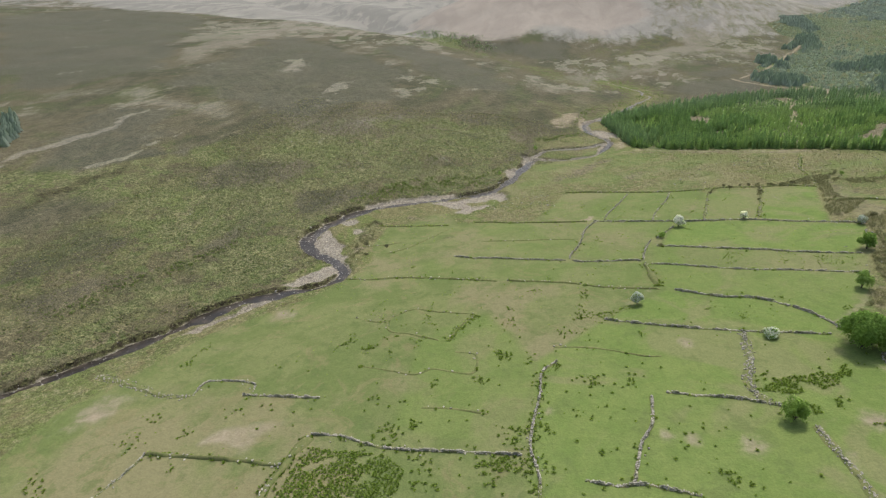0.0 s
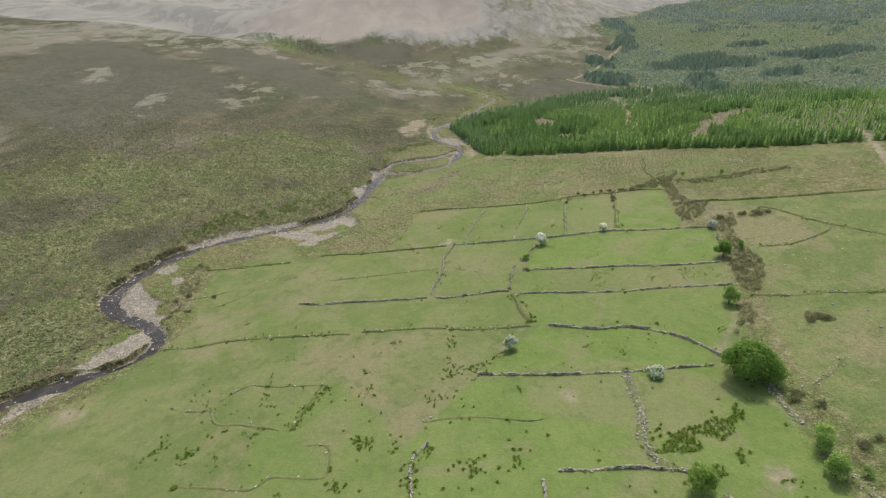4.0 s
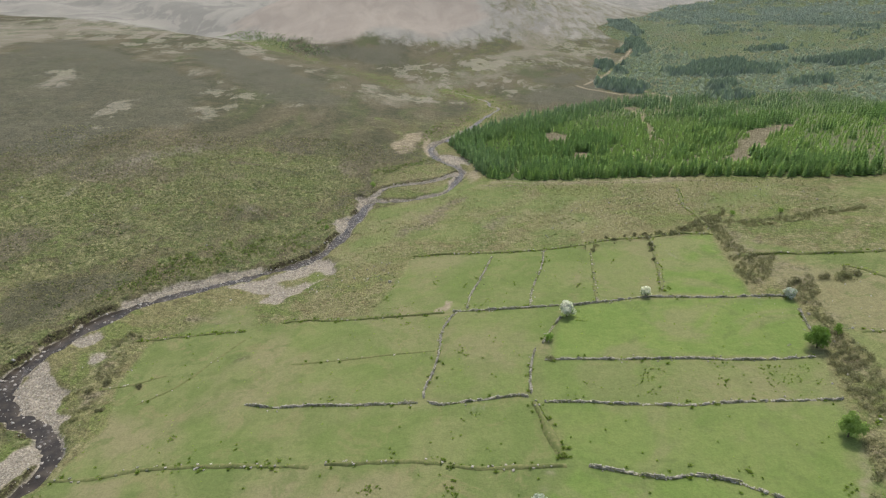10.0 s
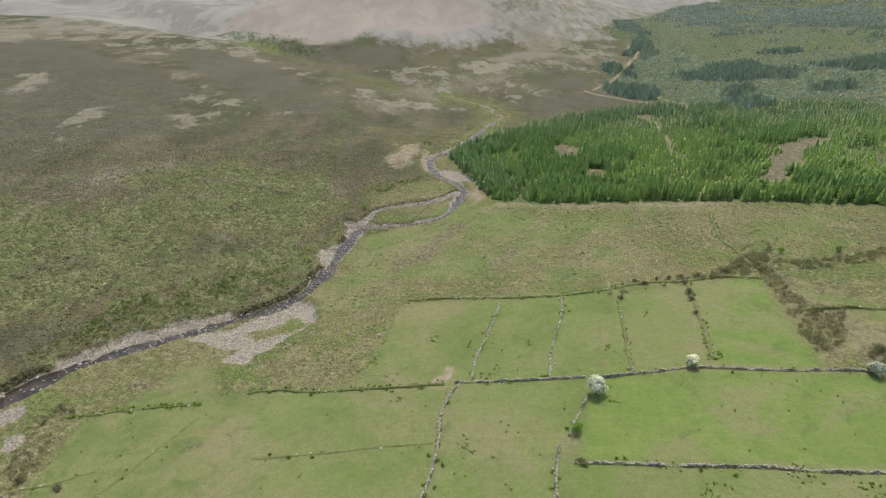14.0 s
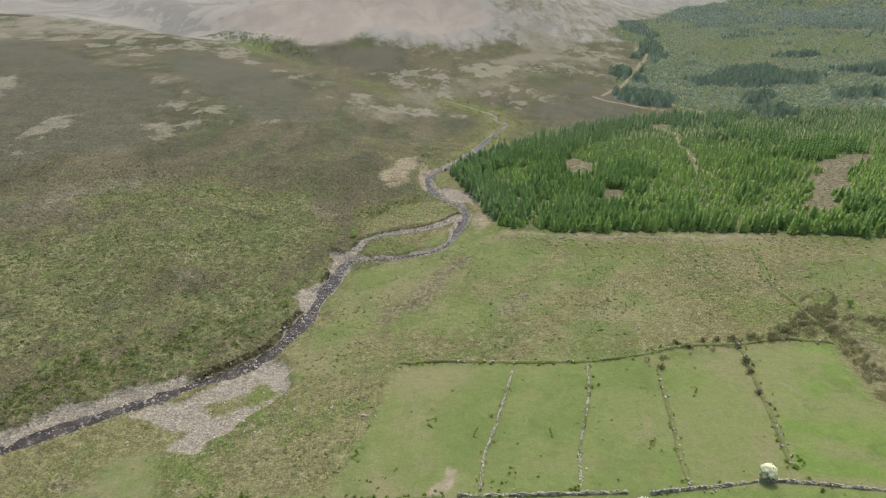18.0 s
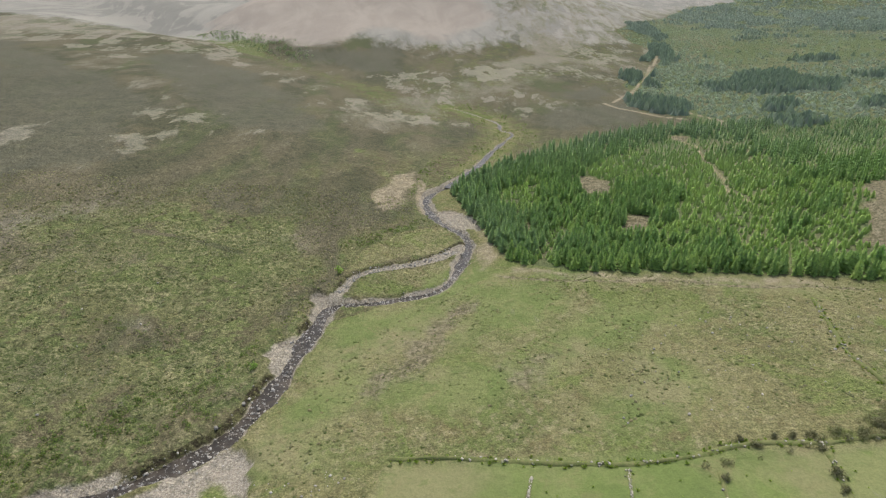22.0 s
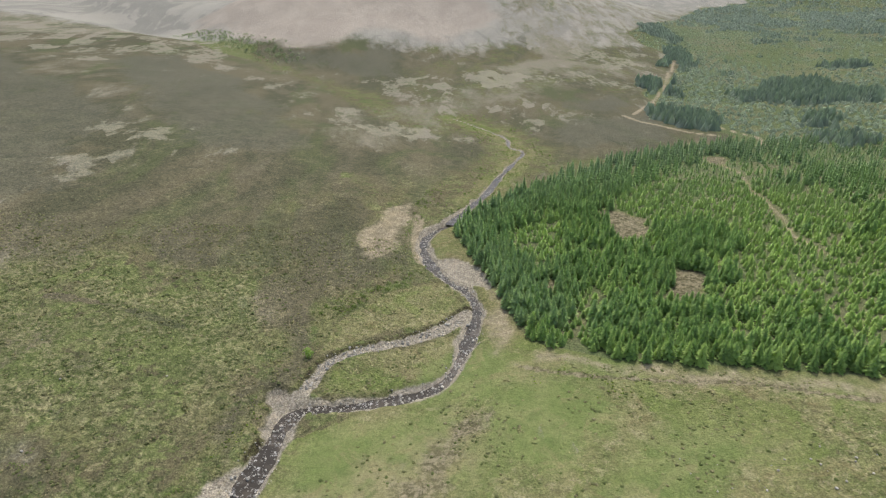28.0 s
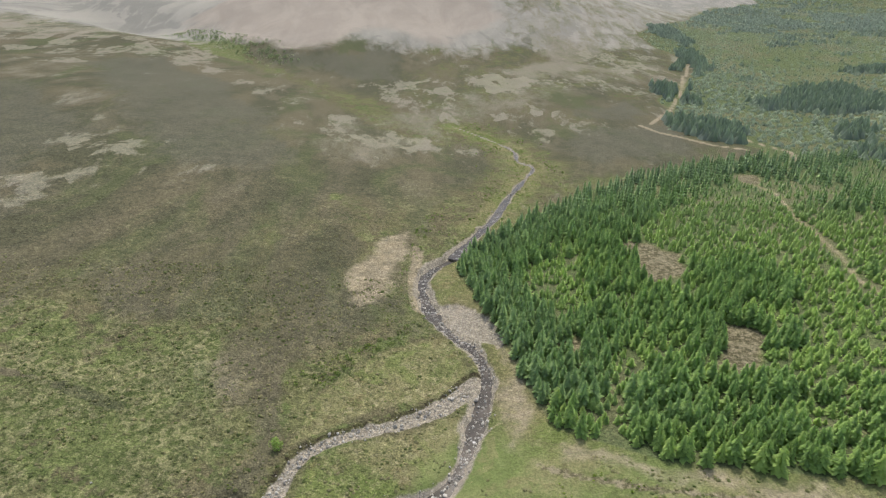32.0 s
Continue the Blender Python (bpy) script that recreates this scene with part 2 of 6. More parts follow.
def leaf_material(name, low, high, pale, tint=False, tip_light=0.0, sheer=0.55):
    m, nt, b = shader(name, 0.75, 0.12)
    p = place(nt)
    r = nt.nodes.new("ShaderNodeNewGeometry").outputs["Random Per Island"]
    col = blend(nt, r, low, high)
    if tint:
        col = blend(nt, attr(nt, "young"), col, blend(nt, r, pale, tuple(1.35 * c for c in pale)))
        own = attr(nt, "tint")
        # bluer, greyer needles: painted haze with distance, plus the bluish belt on the flank
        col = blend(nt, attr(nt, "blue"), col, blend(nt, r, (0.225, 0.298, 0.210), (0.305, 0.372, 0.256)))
    else:
        own = nt.nodes.new("ShaderNodeObjectInfo").outputs["Random"]
        col = blend(nt, maths(nt, "MULTIPLY", stretch(nt, own, 0.55, 1.0), 0.5), col, pale)
    col = blend(nt, 1.0, col, blend(nt, own, (0.82, 0.84, 0.84), (1.25, 1.22, 1.2)), "MULTIPLY")
    col = blend(nt, maths(nt, "MULTIPLY", stretch(nt, cloud(nt, p, 0.6, 3), 0.45, 0.7), 0.4), col, tuple(0.6 * c for c in low))
    if tip_light:
        # bough ends painted lighter and yellower: lit tips against shaded insides, and new growth
        tip_lift = maths(nt, "MULTIPLY", attr(nt, "lit_tip"), maths(nt, "ADD", 0.35, maths(nt, "MULTIPLY", r, 0.65)))
        col = blend(nt, maths(nt, "MULTIPLY", tip_lift, tip_light), col, tuple(min(0.7, k * c) for k, c in zip((1.6, 1.45, 1.15), high)))
    nt.links.new(col, b.inputs["Base Color"])
    thin = nt.nodes.new("ShaderNodeBsdfTranslucent")
    nt.links.new(blend(nt, 1.0, col, (1.18, 1.25, 0.92), "MULTIPLY"), thin.inputs["Color"])
    mix = node(nt, "ShaderNodeMixShader", Fac=sheer)
    nt.links.new(b.outputs[0], mix.inputs[1])
    nt.links.new(thin.outputs[0], mix.inputs[2])
    nt.links.new(mix.outputs[0], nt.nodes["Material Output"].inputs["Surface"])
    return m


def plain_material(name, a, c, size, rough=0.9, gloss=0.1):
    m, nt, b = shader(name, rough, gloss)
    p = place(nt)
    v = cloud(nt, p, size, 5, 0.65)
    nt.links.new(blend(nt, stretch(nt, v, 0.35, 0.65), a, c), b.inputs["Base Color"])
    relief(nt, b, v, 0.5, size * 0.15)
    return m


def water_material():
    m, nt, b = shader("peaty_water", 0.32, 0.16)
    p = place(nt)
    rip = cloud(nt, p, 0.9, 4, 0.7)
    foam = maths(nt, "MULTIPLY", stretch(nt, cloud(nt, p, 1.5, 5, 0.75), 0.54, 0.68), attr(nt, "riffle"))
    nt.links.new(blend(nt, foam, blend(nt, stretch(nt, cloud(nt, p, 5, 3), 0.4, 0.7), (0.022, 0.018, 0.013), (0.062, 0.050, 0.036)), (0.46, 0.45, 0.43)), b.inputs["Base Color"])
    relief(nt, b, rip, 0.35, 0.12)
    return m


WALLSTONE = stone_material("lichened_wall_stone", (0.160, 0.146, 0.106), (0.370, 0.342, 0.268), 0.38)
WALLSTONE_SINGLE = stone_material("lichened_fallen_stone", (0.165, 0.150, 0.115), (0.335, 0.306, 0.244), 0.3, "object")
RIVERSTONE = stone_material("river_boulder", (0.140, 0.128, 0.106), (0.44, 0.412, 0.355), 0.02)
STREAMSTONE = stone_material("stream_boulder", (0.115, 0.104, 0.086), (0.360, 0.330, 0.280), 0.02, "object")
BANKGRASS = plain_material("bank_turf", (0.100, 0.122, 0.040), (0.158, 0.160, 0.066), 1.1)
SPRUCE_MANY = leaf_material("spruce_needles_many", (0.138, 0.230, 0.088), (0.258, 0.385, 0.124), (0.318, 0.420, 0.128), tint=True, tip_light=0.4, sheer=0.42)
# paler, greyer needles than the near spruce: haze painted into the far wood
SPRUCE_FAR_HAZE = leaf_material("spruce_needles_haze", (0.268, 0.320, 0.276), (0.322, 0.370, 0.306), (0.322, 0.358, 0.276), tint=True)
SPRUCE = leaf_material("spruce_needles", (0.148, 0.242, 0.088), (0.270, 0.398, 0.124), (0.360, 0.455, 0.132), tip_light=0.4, sheer=0.42)
BARK = plain_material("bark", (0.060, 0.048, 0.036), (0.120, 0.098, 0.075), 0.3)
LEAF_DARK = leaf_material("broad_leaves_dark", (0.148, 0.250, 0.054), (0.265, 0.392, 0.092), (0.160, 0.222, 0.060))
LEAF_LIGHT = leaf_material("broad_leaves_light", (0.235, 0.345, 0.095), (0.380, 0.490, 0.160), (0.380, 0.470, 0.160))
BLOSSOM = leaf_material("hawthorn_blossom", (0.64, 0.63, 0.60), (0.84, 0.83, 0.81), (0.76, 0.74, 0.71))
GORSE = leaf_material("scrub_leaves", (0.138, 0.142, 0.078), (0.258, 0.240, 0.158), (0.175, 0.205, 0.094))
RUSH = leaf_material("rush_blades", (0.118, 0.182, 0.030), (0.215, 0.285, 0.056), (0.200, 0.250, 0.062))
TUSSOCK = leaf_material("moor_tussock", (0.115, 0.150, 0.052), (0.290, 0.265, 0.150), (0.22, 0.22, 0.10))
FERN = leaf_material("bank_fern", (0.095, 0.150, 0.040), (0.180, 0.235, 0.066), (0.12, 0.16, 0.05))
GLENLEAF = leaf_material("glen_leaves", (0.190, 0.228, 0.150), (0.250, 0.285, 0.190), (0.22, 0.26, 0.16))
WATER = water_material()
# ---- lie of the land ----
PROFILES = {}


def knots(v, xs, ys, soft):
    """A smooth profile through a few knots."""
    key = (tuple(xs), tuple(ys), soft)
    if key not in PROFILES:
        g = np.linspace(xs[0], xs[-1], 1600)
        p = np.interp(g, xs, ys)
        n = max(1, int(soft / (g[1] - g[0])))
        k = np.exp(-0.5 * (np.arange(-3 * n, 3 * n + 1) / n) ** 2)
        PROFILES[key] = g, np.convolve(np.pad(p, 3 * n, mode="reflect", reflect_type="odd"), k / k.sum(), "valid")
    return np.interp(v, *PROFILES[key])


def ramp(v, a, b):
    u = np.clip((v - a) / (b - a), 0, 1)
    return u * u * (3 - 2 * u)


def valley_x(y):
    return knots(y, [-900, 0, 75, 180, 311, 425, 640, 740, 900, 1330, 2000, 5000],
                 [-1300, -240, -175, -108, -37, 25, 75, 80, 40, 150, 200, 200], 25)


def valley_z(y):
    return knots(y, [-900, 0, 75, 180, 311, 425, 640, 740, 1330, 2000, 5000],
                 [-70, -23, -17.5, -12.5, -8.5, -4, 2, 6, 25, 55, 120], 25)


def bump(x, y, cx, cy, sx, sy, turn=0.0):
    c, s = np.cos(turn), np.sin(turn)
    u, v = (x - cx) * c + (y - cy) * s, -(x - cx) * s + (y - cy) * c
    return np.exp(-0.5 * ((u / sx) ** 2 + (v / sy) ** 2))


BACK_GLEN = [(-430, 1250), (-340, 1480), (-210, 1700), (-160, 2000)]
GLEN = [(20, 715), (-40, 800), (-118, 925), (-358, 1190), (-700, 1450)]


def line_gap(x, y, pts):
    """How far each place lies from a line of points."""
    best = np.full(np.shape(x), 1e9)
    for (ax, ay), (bx, by) in zip(pts[:-1], pts[1:]):
        dx, dy = bx - ax, by - ay
        u = np.clip(((x - ax) * dx + (y - ay) * dy) / (dx * dx + dy * dy), 0, 1)
        best = np.minimum(best, np.hypot(x - ax - u * dx, y - ay - u * dy))
    return best


def land(x, y):
    """Height of the open ground, without the river bed."""
    s = x - valley_x(y)
    z = valley_z(y)
    left = knots(-s, [-60, 0, 30, 130, 560, 700, 1000, 1800, 4500], [0, 0, 1.5, 10, 50, 59, 84, 165, 300], 18)
    near = 0.105 * s
    far = knots(s, [-60, 0, 140, 260, 450, 850, 1400, 2500, 5000], [0, 0, 3, 5, 13, 40, 110, 200, 260], 30)
    w = ramp(y, 360, 620)
    z = z + np.where(s < 0, left, near * (1 - w) + far * w)
    z = z + 86 * bump(x, y, 42, 1440, 265, 168) + 105 * bump(x, y, 170, 1900, 260, 300) + 240 * ramp(y, 1500, 3200)
    # the valley that curls behind the round hill
    z = z - 28 * np.exp(-(line_gap(x, y, BACK_GLEN) / 105) ** 2)
    # the side glen that runs off behind the moor's shoulder
    z = z - (10 + 8 * ramp(y, 800, 1100)) * np.exp(-(line_gap(x, y, GLEN) / 85) ** 2)
    # rolling of the ground, more on the moor than in the pastures
    roll = np.sin(x / 23 + 1.3 * np.sin(y / 31)) * np.sin(y / 27 + 1.1 * np.sin(x / 37))
    wide = np.sin(x / 83 + 1.7 * np.sin(y / 120)) * np.sin(y / 97 + np.sin(x / 140) + 0.6)
    moor = ramp(-s, 15, 120)
    return z + (0.25 + 0.55 * moor) * roll + (0.3 + 1.6 * moor + 4.0 * ramp(y, 650, 1300)) * wide
# ---- the river's line and the areas of ground ----
RIVER = [(-260, -20), (-205, 42), (-182, 69), (-164, 90), (-148, 112), (-131, 138), (-116, 146), (-103, 151), (-97, 158), (-96, 166),
         (-99, 173), (-108, 181), (-118, 186), (-126, 193), (-129, 201), (-127, 212), (-120, 230), (-110, 245), (-96, 256), (-82, 265),
         (-65, 276), (-47, 289), (-40, 301), (-34, 320), (-29, 344), (-24, 360), (-12, 362), (1, 364), (14, 367), (21, 375),
         (27, 391), (32, 410), (30, 426), (23, 435), (16, 450), (13, 469), (17, 482), (26, 492)]
RIVER_UP = [(26, 492), (37, 514), (50, 540), (61, 570), (76, 604), (86, 631), (79, 648), (80, 682), (62, 722), (40, 755)]
SPILL = [(-26, 362), (-22, 370), (-18, 381), (-8, 388), (7, 393), (20, 400), (30, 410)]


def fine_line(pts, step=2.0):
    """A line rounded off by a smooth curve through its points."""
    p = np.array(pts, float)
    p = np.vstack([2 * p[0] - p[1], p, 2 * p[-1] - p[-2]])
    out = []
    for a, b, c, d in zip(p[:-3], p[1:-2], p[2:-1], p[3:]):
        n = max(2, int(np.hypot(*(c - b)) / step))
        u = np.linspace(0, 1, n, endpoint=False)[:, None]
        out.append(0.5 * (2 * b + (c - a) * u + (2 * a - 5 * b + 4 * c - d) * u**2 + (3 * b - a - 3 * c + d) * u**3))
    return np.vstack(out + [p[-2][None]])


def smooth_run(v, n):
    k = np.hanning(2 * n + 3)
    return np.convolve(np.pad(v, n + 1, mode="edge"), k / k.sum(), "valid")


class Channel:
    """A water course: its centre line, half widths and water level."""

    def __init__(self, pts, half, sink, wobble=0.35):
        self.p = fine_line(pts)
        n = len(self.p)
        k = np.arange(n)
        self.half = np.interp(np.linspace(0, 1, n), np.linspace(0, 1, len(half)), half) * (1 + wobble * np.sin(k * 0.31 + 2 * np.sin(k * 0.083)) * np.sin(k * 0.117 + 1) + 0.26 * np.sin(k * 0.83 + 2 * np.sin(k * 0.37)) + 0.16 * np.sin(k * 1.9 + np.sin(k * 0.7)))
        self.level = smooth_run(land(self.p[:, 0], self.p[:, 1]), 14) - sink

    def near(self, x, y):
        """Distance beyond the water's edge (negative in it) and the level there."""
        gap, level = np.full(x.shape, 1e9), np.zeros(x.shape)
        self.side = np.zeros(x.shape)
        for i in range(0, len(self.p) - 1):
            a, b = self.p[i], self.p[i + 1]
            d = b - a
            u = np.clip(((x - a[0]) * d[0] + (y - a[1]) * d[1]) / (d @ d), 0, 1)
            g = np.hypot(x - a[0] - u * d[0], y - a[1] - u * d[1]) - self.half[i]
            hit = g < gap
            gap = np.where(hit, g, gap)
            self.side = np.where(hit, d[0] * (y - a[1]) - d[1] * (x - a[0]), self.side)
            level = np.where(hit, self.level[i] + u * (self.level[i + 1] - self.level[i]), level)
        return gap, level


MAIN = Channel(RIVER, [2.6, 2.7, 2.9, 2.9, 3.0, 2.8, 2.6, 2.3, 1.7, 1.7, 1.8], 1.75)
UPPER = Channel(RIVER_UP, [1.6, 1.0, 0.6, 0.25], 1.0, 0.6)
BRANCH = Channel(SPILL, [1.3, 1.1, 1.3, 2.0, 2.2], 1.0)


def inside(x, y, poly, edge=2.0):
    """Weight of a polygon: 1 inside, 0 outside, 0.5 on its border."""
    q = np.array(poly, float)
    w = np.zeros(x.shape)
    m = (x > q[:, 0].min() - edge) & (x < q[:, 0].max() + edge) & (y > q[:, 1].min() - edge) & (y < q[:, 1].max() + edge)
    px, py = x[m], y[m]
    odd = np.zeros(px.shape, bool)
    for (ax, ay), (bx, by) in zip(q, np.roll(q, -1, 0)):
        if ay != by:
            odd ^= ((ay > py) != (by > py)) & (px < (bx - ax) * (py - ay) / (by - ay) + ax)
    gap = line_gap(px, py, [*poly, poly[0]])
    w[m] = np.clip(0.5 + np.where(odd, gap, -gap) / (2 * edge), 0, 1)
    return w


GRAVEL = [
    [(-124, 196), (-124, 201), (-122, 213), (-113, 202), (-108, 196), (-105, 188), (-101, 184), (-101, 178), (-107, 182), (-113, 185), (-120, 189)],
    [(-121, 152), (-113, 163), (-107, 172), (-105, 175), (-102, 173), (-99, 166), (-102, 160), (-110, 153)],
    [(-144, 107), (-135, 120), (-127, 132), (-117, 145), (-112, 144), (-126, 126), (-135, 112)],
    [(-176, 79), (-167, 91), (-157, 105), (-153, 106), (-163, 88), (-172, 78)],
    [(-114, 249), (-106, 258), (-97, 266), (-85, 273), (-68, 280), (-63, 278), (-70, 274), (-87, 261), (-102, 250), (-108, 246)],
    [(-78, 263), (-68, 268), (-60, 274), (-49, 282), (-41, 289), (-34, 283), (-33, 270), (-38, 263), (-45, 256), (-50, 249), (-54, 244), (-60, 249), (-58, 256), (-66, 257)],
    [(-120, 223), (-112, 230), (-110, 221), (-114, 219)],
    [(-110, 214), (-105, 217), (-104, 210), (-108, 210)],
    [(19, 455), (32, 453), (39, 438), (39, 424), (34, 430), (24, 438), (20, 447)],
    [(-33, 368), (-27, 369), (-24, 358), (-26, 348), (-31, 353)],
    [(-43, 329), (-36, 340), (-29, 340), (-31, 326), (-38, 320)],
]
TURF_ON_GRAVEL = [(-58, 266), (-49, 272), (-42, 277), (-38, 271), (-44, 264), (-52, 261)]
SLIP = [(-17, 462), (-13, 478), (-7, 497), (7, 519), (9, 512), (3, 482), (2, 466), (-3, 455), (-9, 447), (-14, 452)]
SAND = [(8, 221.5), (9, 225), (12, 226), (13, 230), (15, 229), (14, 224), (12, 221.5)]
SCAR = [(9, 502), (14, 498), (12, 463), (14, 447), (9, 449), (7, 468)]
PASTURE = [(-150, 20), (-150, 60), (-128, 110), (-100, 140), (-90, 158), (-86, 178), (-93, 200), (-92, 222), (-80, 232), (-74, 246), (-64, 248), (-56, 230), (-42, 227), (-15, 226), (-10, 240), (0, 276), (126, 264),
           (114, 209), (125, 204), (113, 170), (106, 152), (98, 132), (88, 100), (84, 62), (80, 20)]
FIELDS = [
    (0.85, [(-3, 20), (-5, 94), (14, 117), (61, 112), (78, 112), (88, 100), (86, 20)]),
    (0.70, [(36, 166), (106, 154), (100, 138), (82, 117), (56, 136), (38, 142)]),
    (0.90, [(38, 142), (62, 136), (82, 117), (78, 112), (16, 120)]),
    (0.95, [(42, 186), (51, 211), (56, 215), (81, 215), (125, 204), (121, 190), (109, 173)]),
    (0.40, [(32, 170), (40, 193), (51, 216), (17, 219), (6, 175)]),
    (1.00, [(102, 265), (125, 262), (114, 209), (88, 217)]),
    (0.50, [(57, 216), (72, 260), (101, 265), (88, 217)]),
    (0.30, [(-10, 229), (0, 275), (72, 266), (56, 217), (16, 221)]),
    (0.45, [(39, 185), (113, 171), (106, 155), (36, 167)]),
    (0.30, [(-47, 182), (-39, 227), (12, 219), (8, 196), (4, 173)]),
    (0.25, [(-90, 157), (-47, 181), (4, 171), (36, 168), (36, 144), (-20, 152)]),
    (0.55, [(-40, 60), (-45, 110), (-24, 125), (-5, 94), (-5, 56)]),
]
DULL = [[(128, 262), (150, 236), (230, 222), (230, 60), (95, 30), (98, 105), (104, 130), (122, 168), (130, 205), (118, 230)]]
EARTH = [
    [(-94, 50), (-90, 57), (-78, 64), (-73, 62), (-75, 50), (-90, 48)],
    [(97, 138), (101, 138), (89, 118), (84, 112), (82, 117)],
    [(84, 96), (88, 96), (87, 84), (82, 84)],
    [(10, 222), (13, 226), (15, 225), (12, 221)],
    [(21, 133), (33, 143), (36, 142), (24, 131)],
    [(66, 22), (63, 60), (66, 62), (70, 24)],
    [(84, 66), (88, 66), (90, 30), (85, 30)],
    [(36, 374), (45, 398), (43, 420), (39, 432), (36, 412), (31, 390)],
    [(46, 376), (70, 362), (120, 346), (150, 336), (150, 344), (110, 358), (72, 369), (48, 384)],

]
MEADOWS = [[(-22, 384), (0, 398), (22, 404), (27, 416), (20, 434), (0, 425), (-18, 402)], [(-18, 366), (-16, 379), (-6, 386), (10, 390), (24, 396), (25, 390), (20, 376), (10, 368)],
           [(-112, 150), (-104, 172), (-112, 176), (-124, 160)]]
WOOD = [(47, 386), (70, 371), (108, 361), (151, 346), (201, 322), (240, 308), (330, 268), (430, 225), (1500, 60), (1900, 1500), (1900, 2500), (1050, 2500), (862, 1788), (663, 1663),
        (533, 1442), (357, 1224), (371, 1022), (300, 900), (240, 822), (231, 724), (215, 700), (255, 655), (233, 634), (194, 626), (146, 602), (102, 574),
        (49, 517), (32, 496), (27, 481), (30, 470), (37, 446), (41, 421), (43, 402)]
GLADES = [
    [(100, 408), (107, 424), (117, 427), (124, 420), (116, 407), (104, 402)],
    [(98, 498), (109, 503), (115, 489), (124, 484), (117, 463), (103, 460)],
    [(50, 420), (62, 431), (63, 426), (51, 416)],
    [(236, 437), (271, 457), (276, 446), (264, 432), (250, 430), (218, 390), (193, 362), (182, 363)],
    [(196, 600), (214, 598), (212, 578), (202, 576)],
]
WOOD_TRACK = [(204, 590), (207, 562), (197, 532), (190, 504), (182, 474), (173, 452), (172, 432)]
ROADS = [[(190, 726), (196, 705), (207, 691), (222, 666), (240, 655)], [(252, 684), (262, 657), (268, 650), (258, 624)], [(356, 1021), (312, 932), (284, 868), (236, 780), (200, 730)],
         [(275, 332), (268, 312), (258, 294), (236, 252), (215, 205)]]


DARK_HEATH = [[(-179, 656), (-107, 725), (-63, 669), (-68, 590), (-110, 600)], [(134, 865), (194, 881), (216, 799), (192, 743), (147, 782), (129, 828)],
              [(119, 691), (169, 689), (205, 653), (180, 626), (133, 625), (112, 650)], [(-15, 499), (0, 525), (26, 575), (25, 550), (6, 511), (-11, 482)],
              [(-400, 600), (-360, 560), (-290, 500), (-200, 480), (-230, 560), (-300, 640)], [(-340, 760), (-220, 700), (-180, 740), (-280, 820)],
              [(-160, 1040), (-100, 1062), (-22, 1125), (44, 1057), (-17, 960), (-118, 975)],
              [(-43, 429), (-28, 428), (-18, 442), (3, 452), (2, 438), (-20, 417), (-30, 402), (-34, 389), (-40, 401)], [(-78, 454), (-42, 456), (-23, 441), (-35, 427), (-46, 434), (-66, 440)]]
BURNT = [[(-354, 635), (-347, 648), (-323, 636), (-314, 608), (-321, 591), (-310, 569), (-329, 573), (-335, 605)], [(-245, 501), (-248, 544), (-238, 552), (-235, 513), (-221, 478), (-221, 436)],
         [(-198, 625), (-176, 603), (-142, 622), (-146, 603), (-182, 593)], [(-184, 530), (-186, 567), (-172, 559), (-153, 559), (-160, 533), (-175, 524)], [(-197, 609), (-186, 613), (-167, 574), (-181, 574)], [(-171, 590), (-152, 611), (-145, 593), (-166, 576)], [(-183, 519), (-164, 534), (-152, 505), (-169, 510)],
         [(-164, 548), (-153, 547), (-148, 533), (-158, 536)], [(-112, 513), (-108, 526), (-104, 521), (-108, 508)], [(-359, 642), (-342, 640), (-323, 631), (-314, 590), (-309, 560), (-337, 604)],
         [(-300, 613), (-276, 610), (-274, 593), (-288, 593)], [(-244, 510), (-248, 540), (-238, 547), (-228, 507), (-231, 494)], [(-268, 406), (-267, 418), (-259, 414), (-255, 392)],
         [(-46, 688), (-8, 733), (31, 709), (30, 677), (-6, 672), (-42, 666)], [(62, 978), (111, 1001), (146, 948), (126, 861), (76, 856), (58, 901)]]
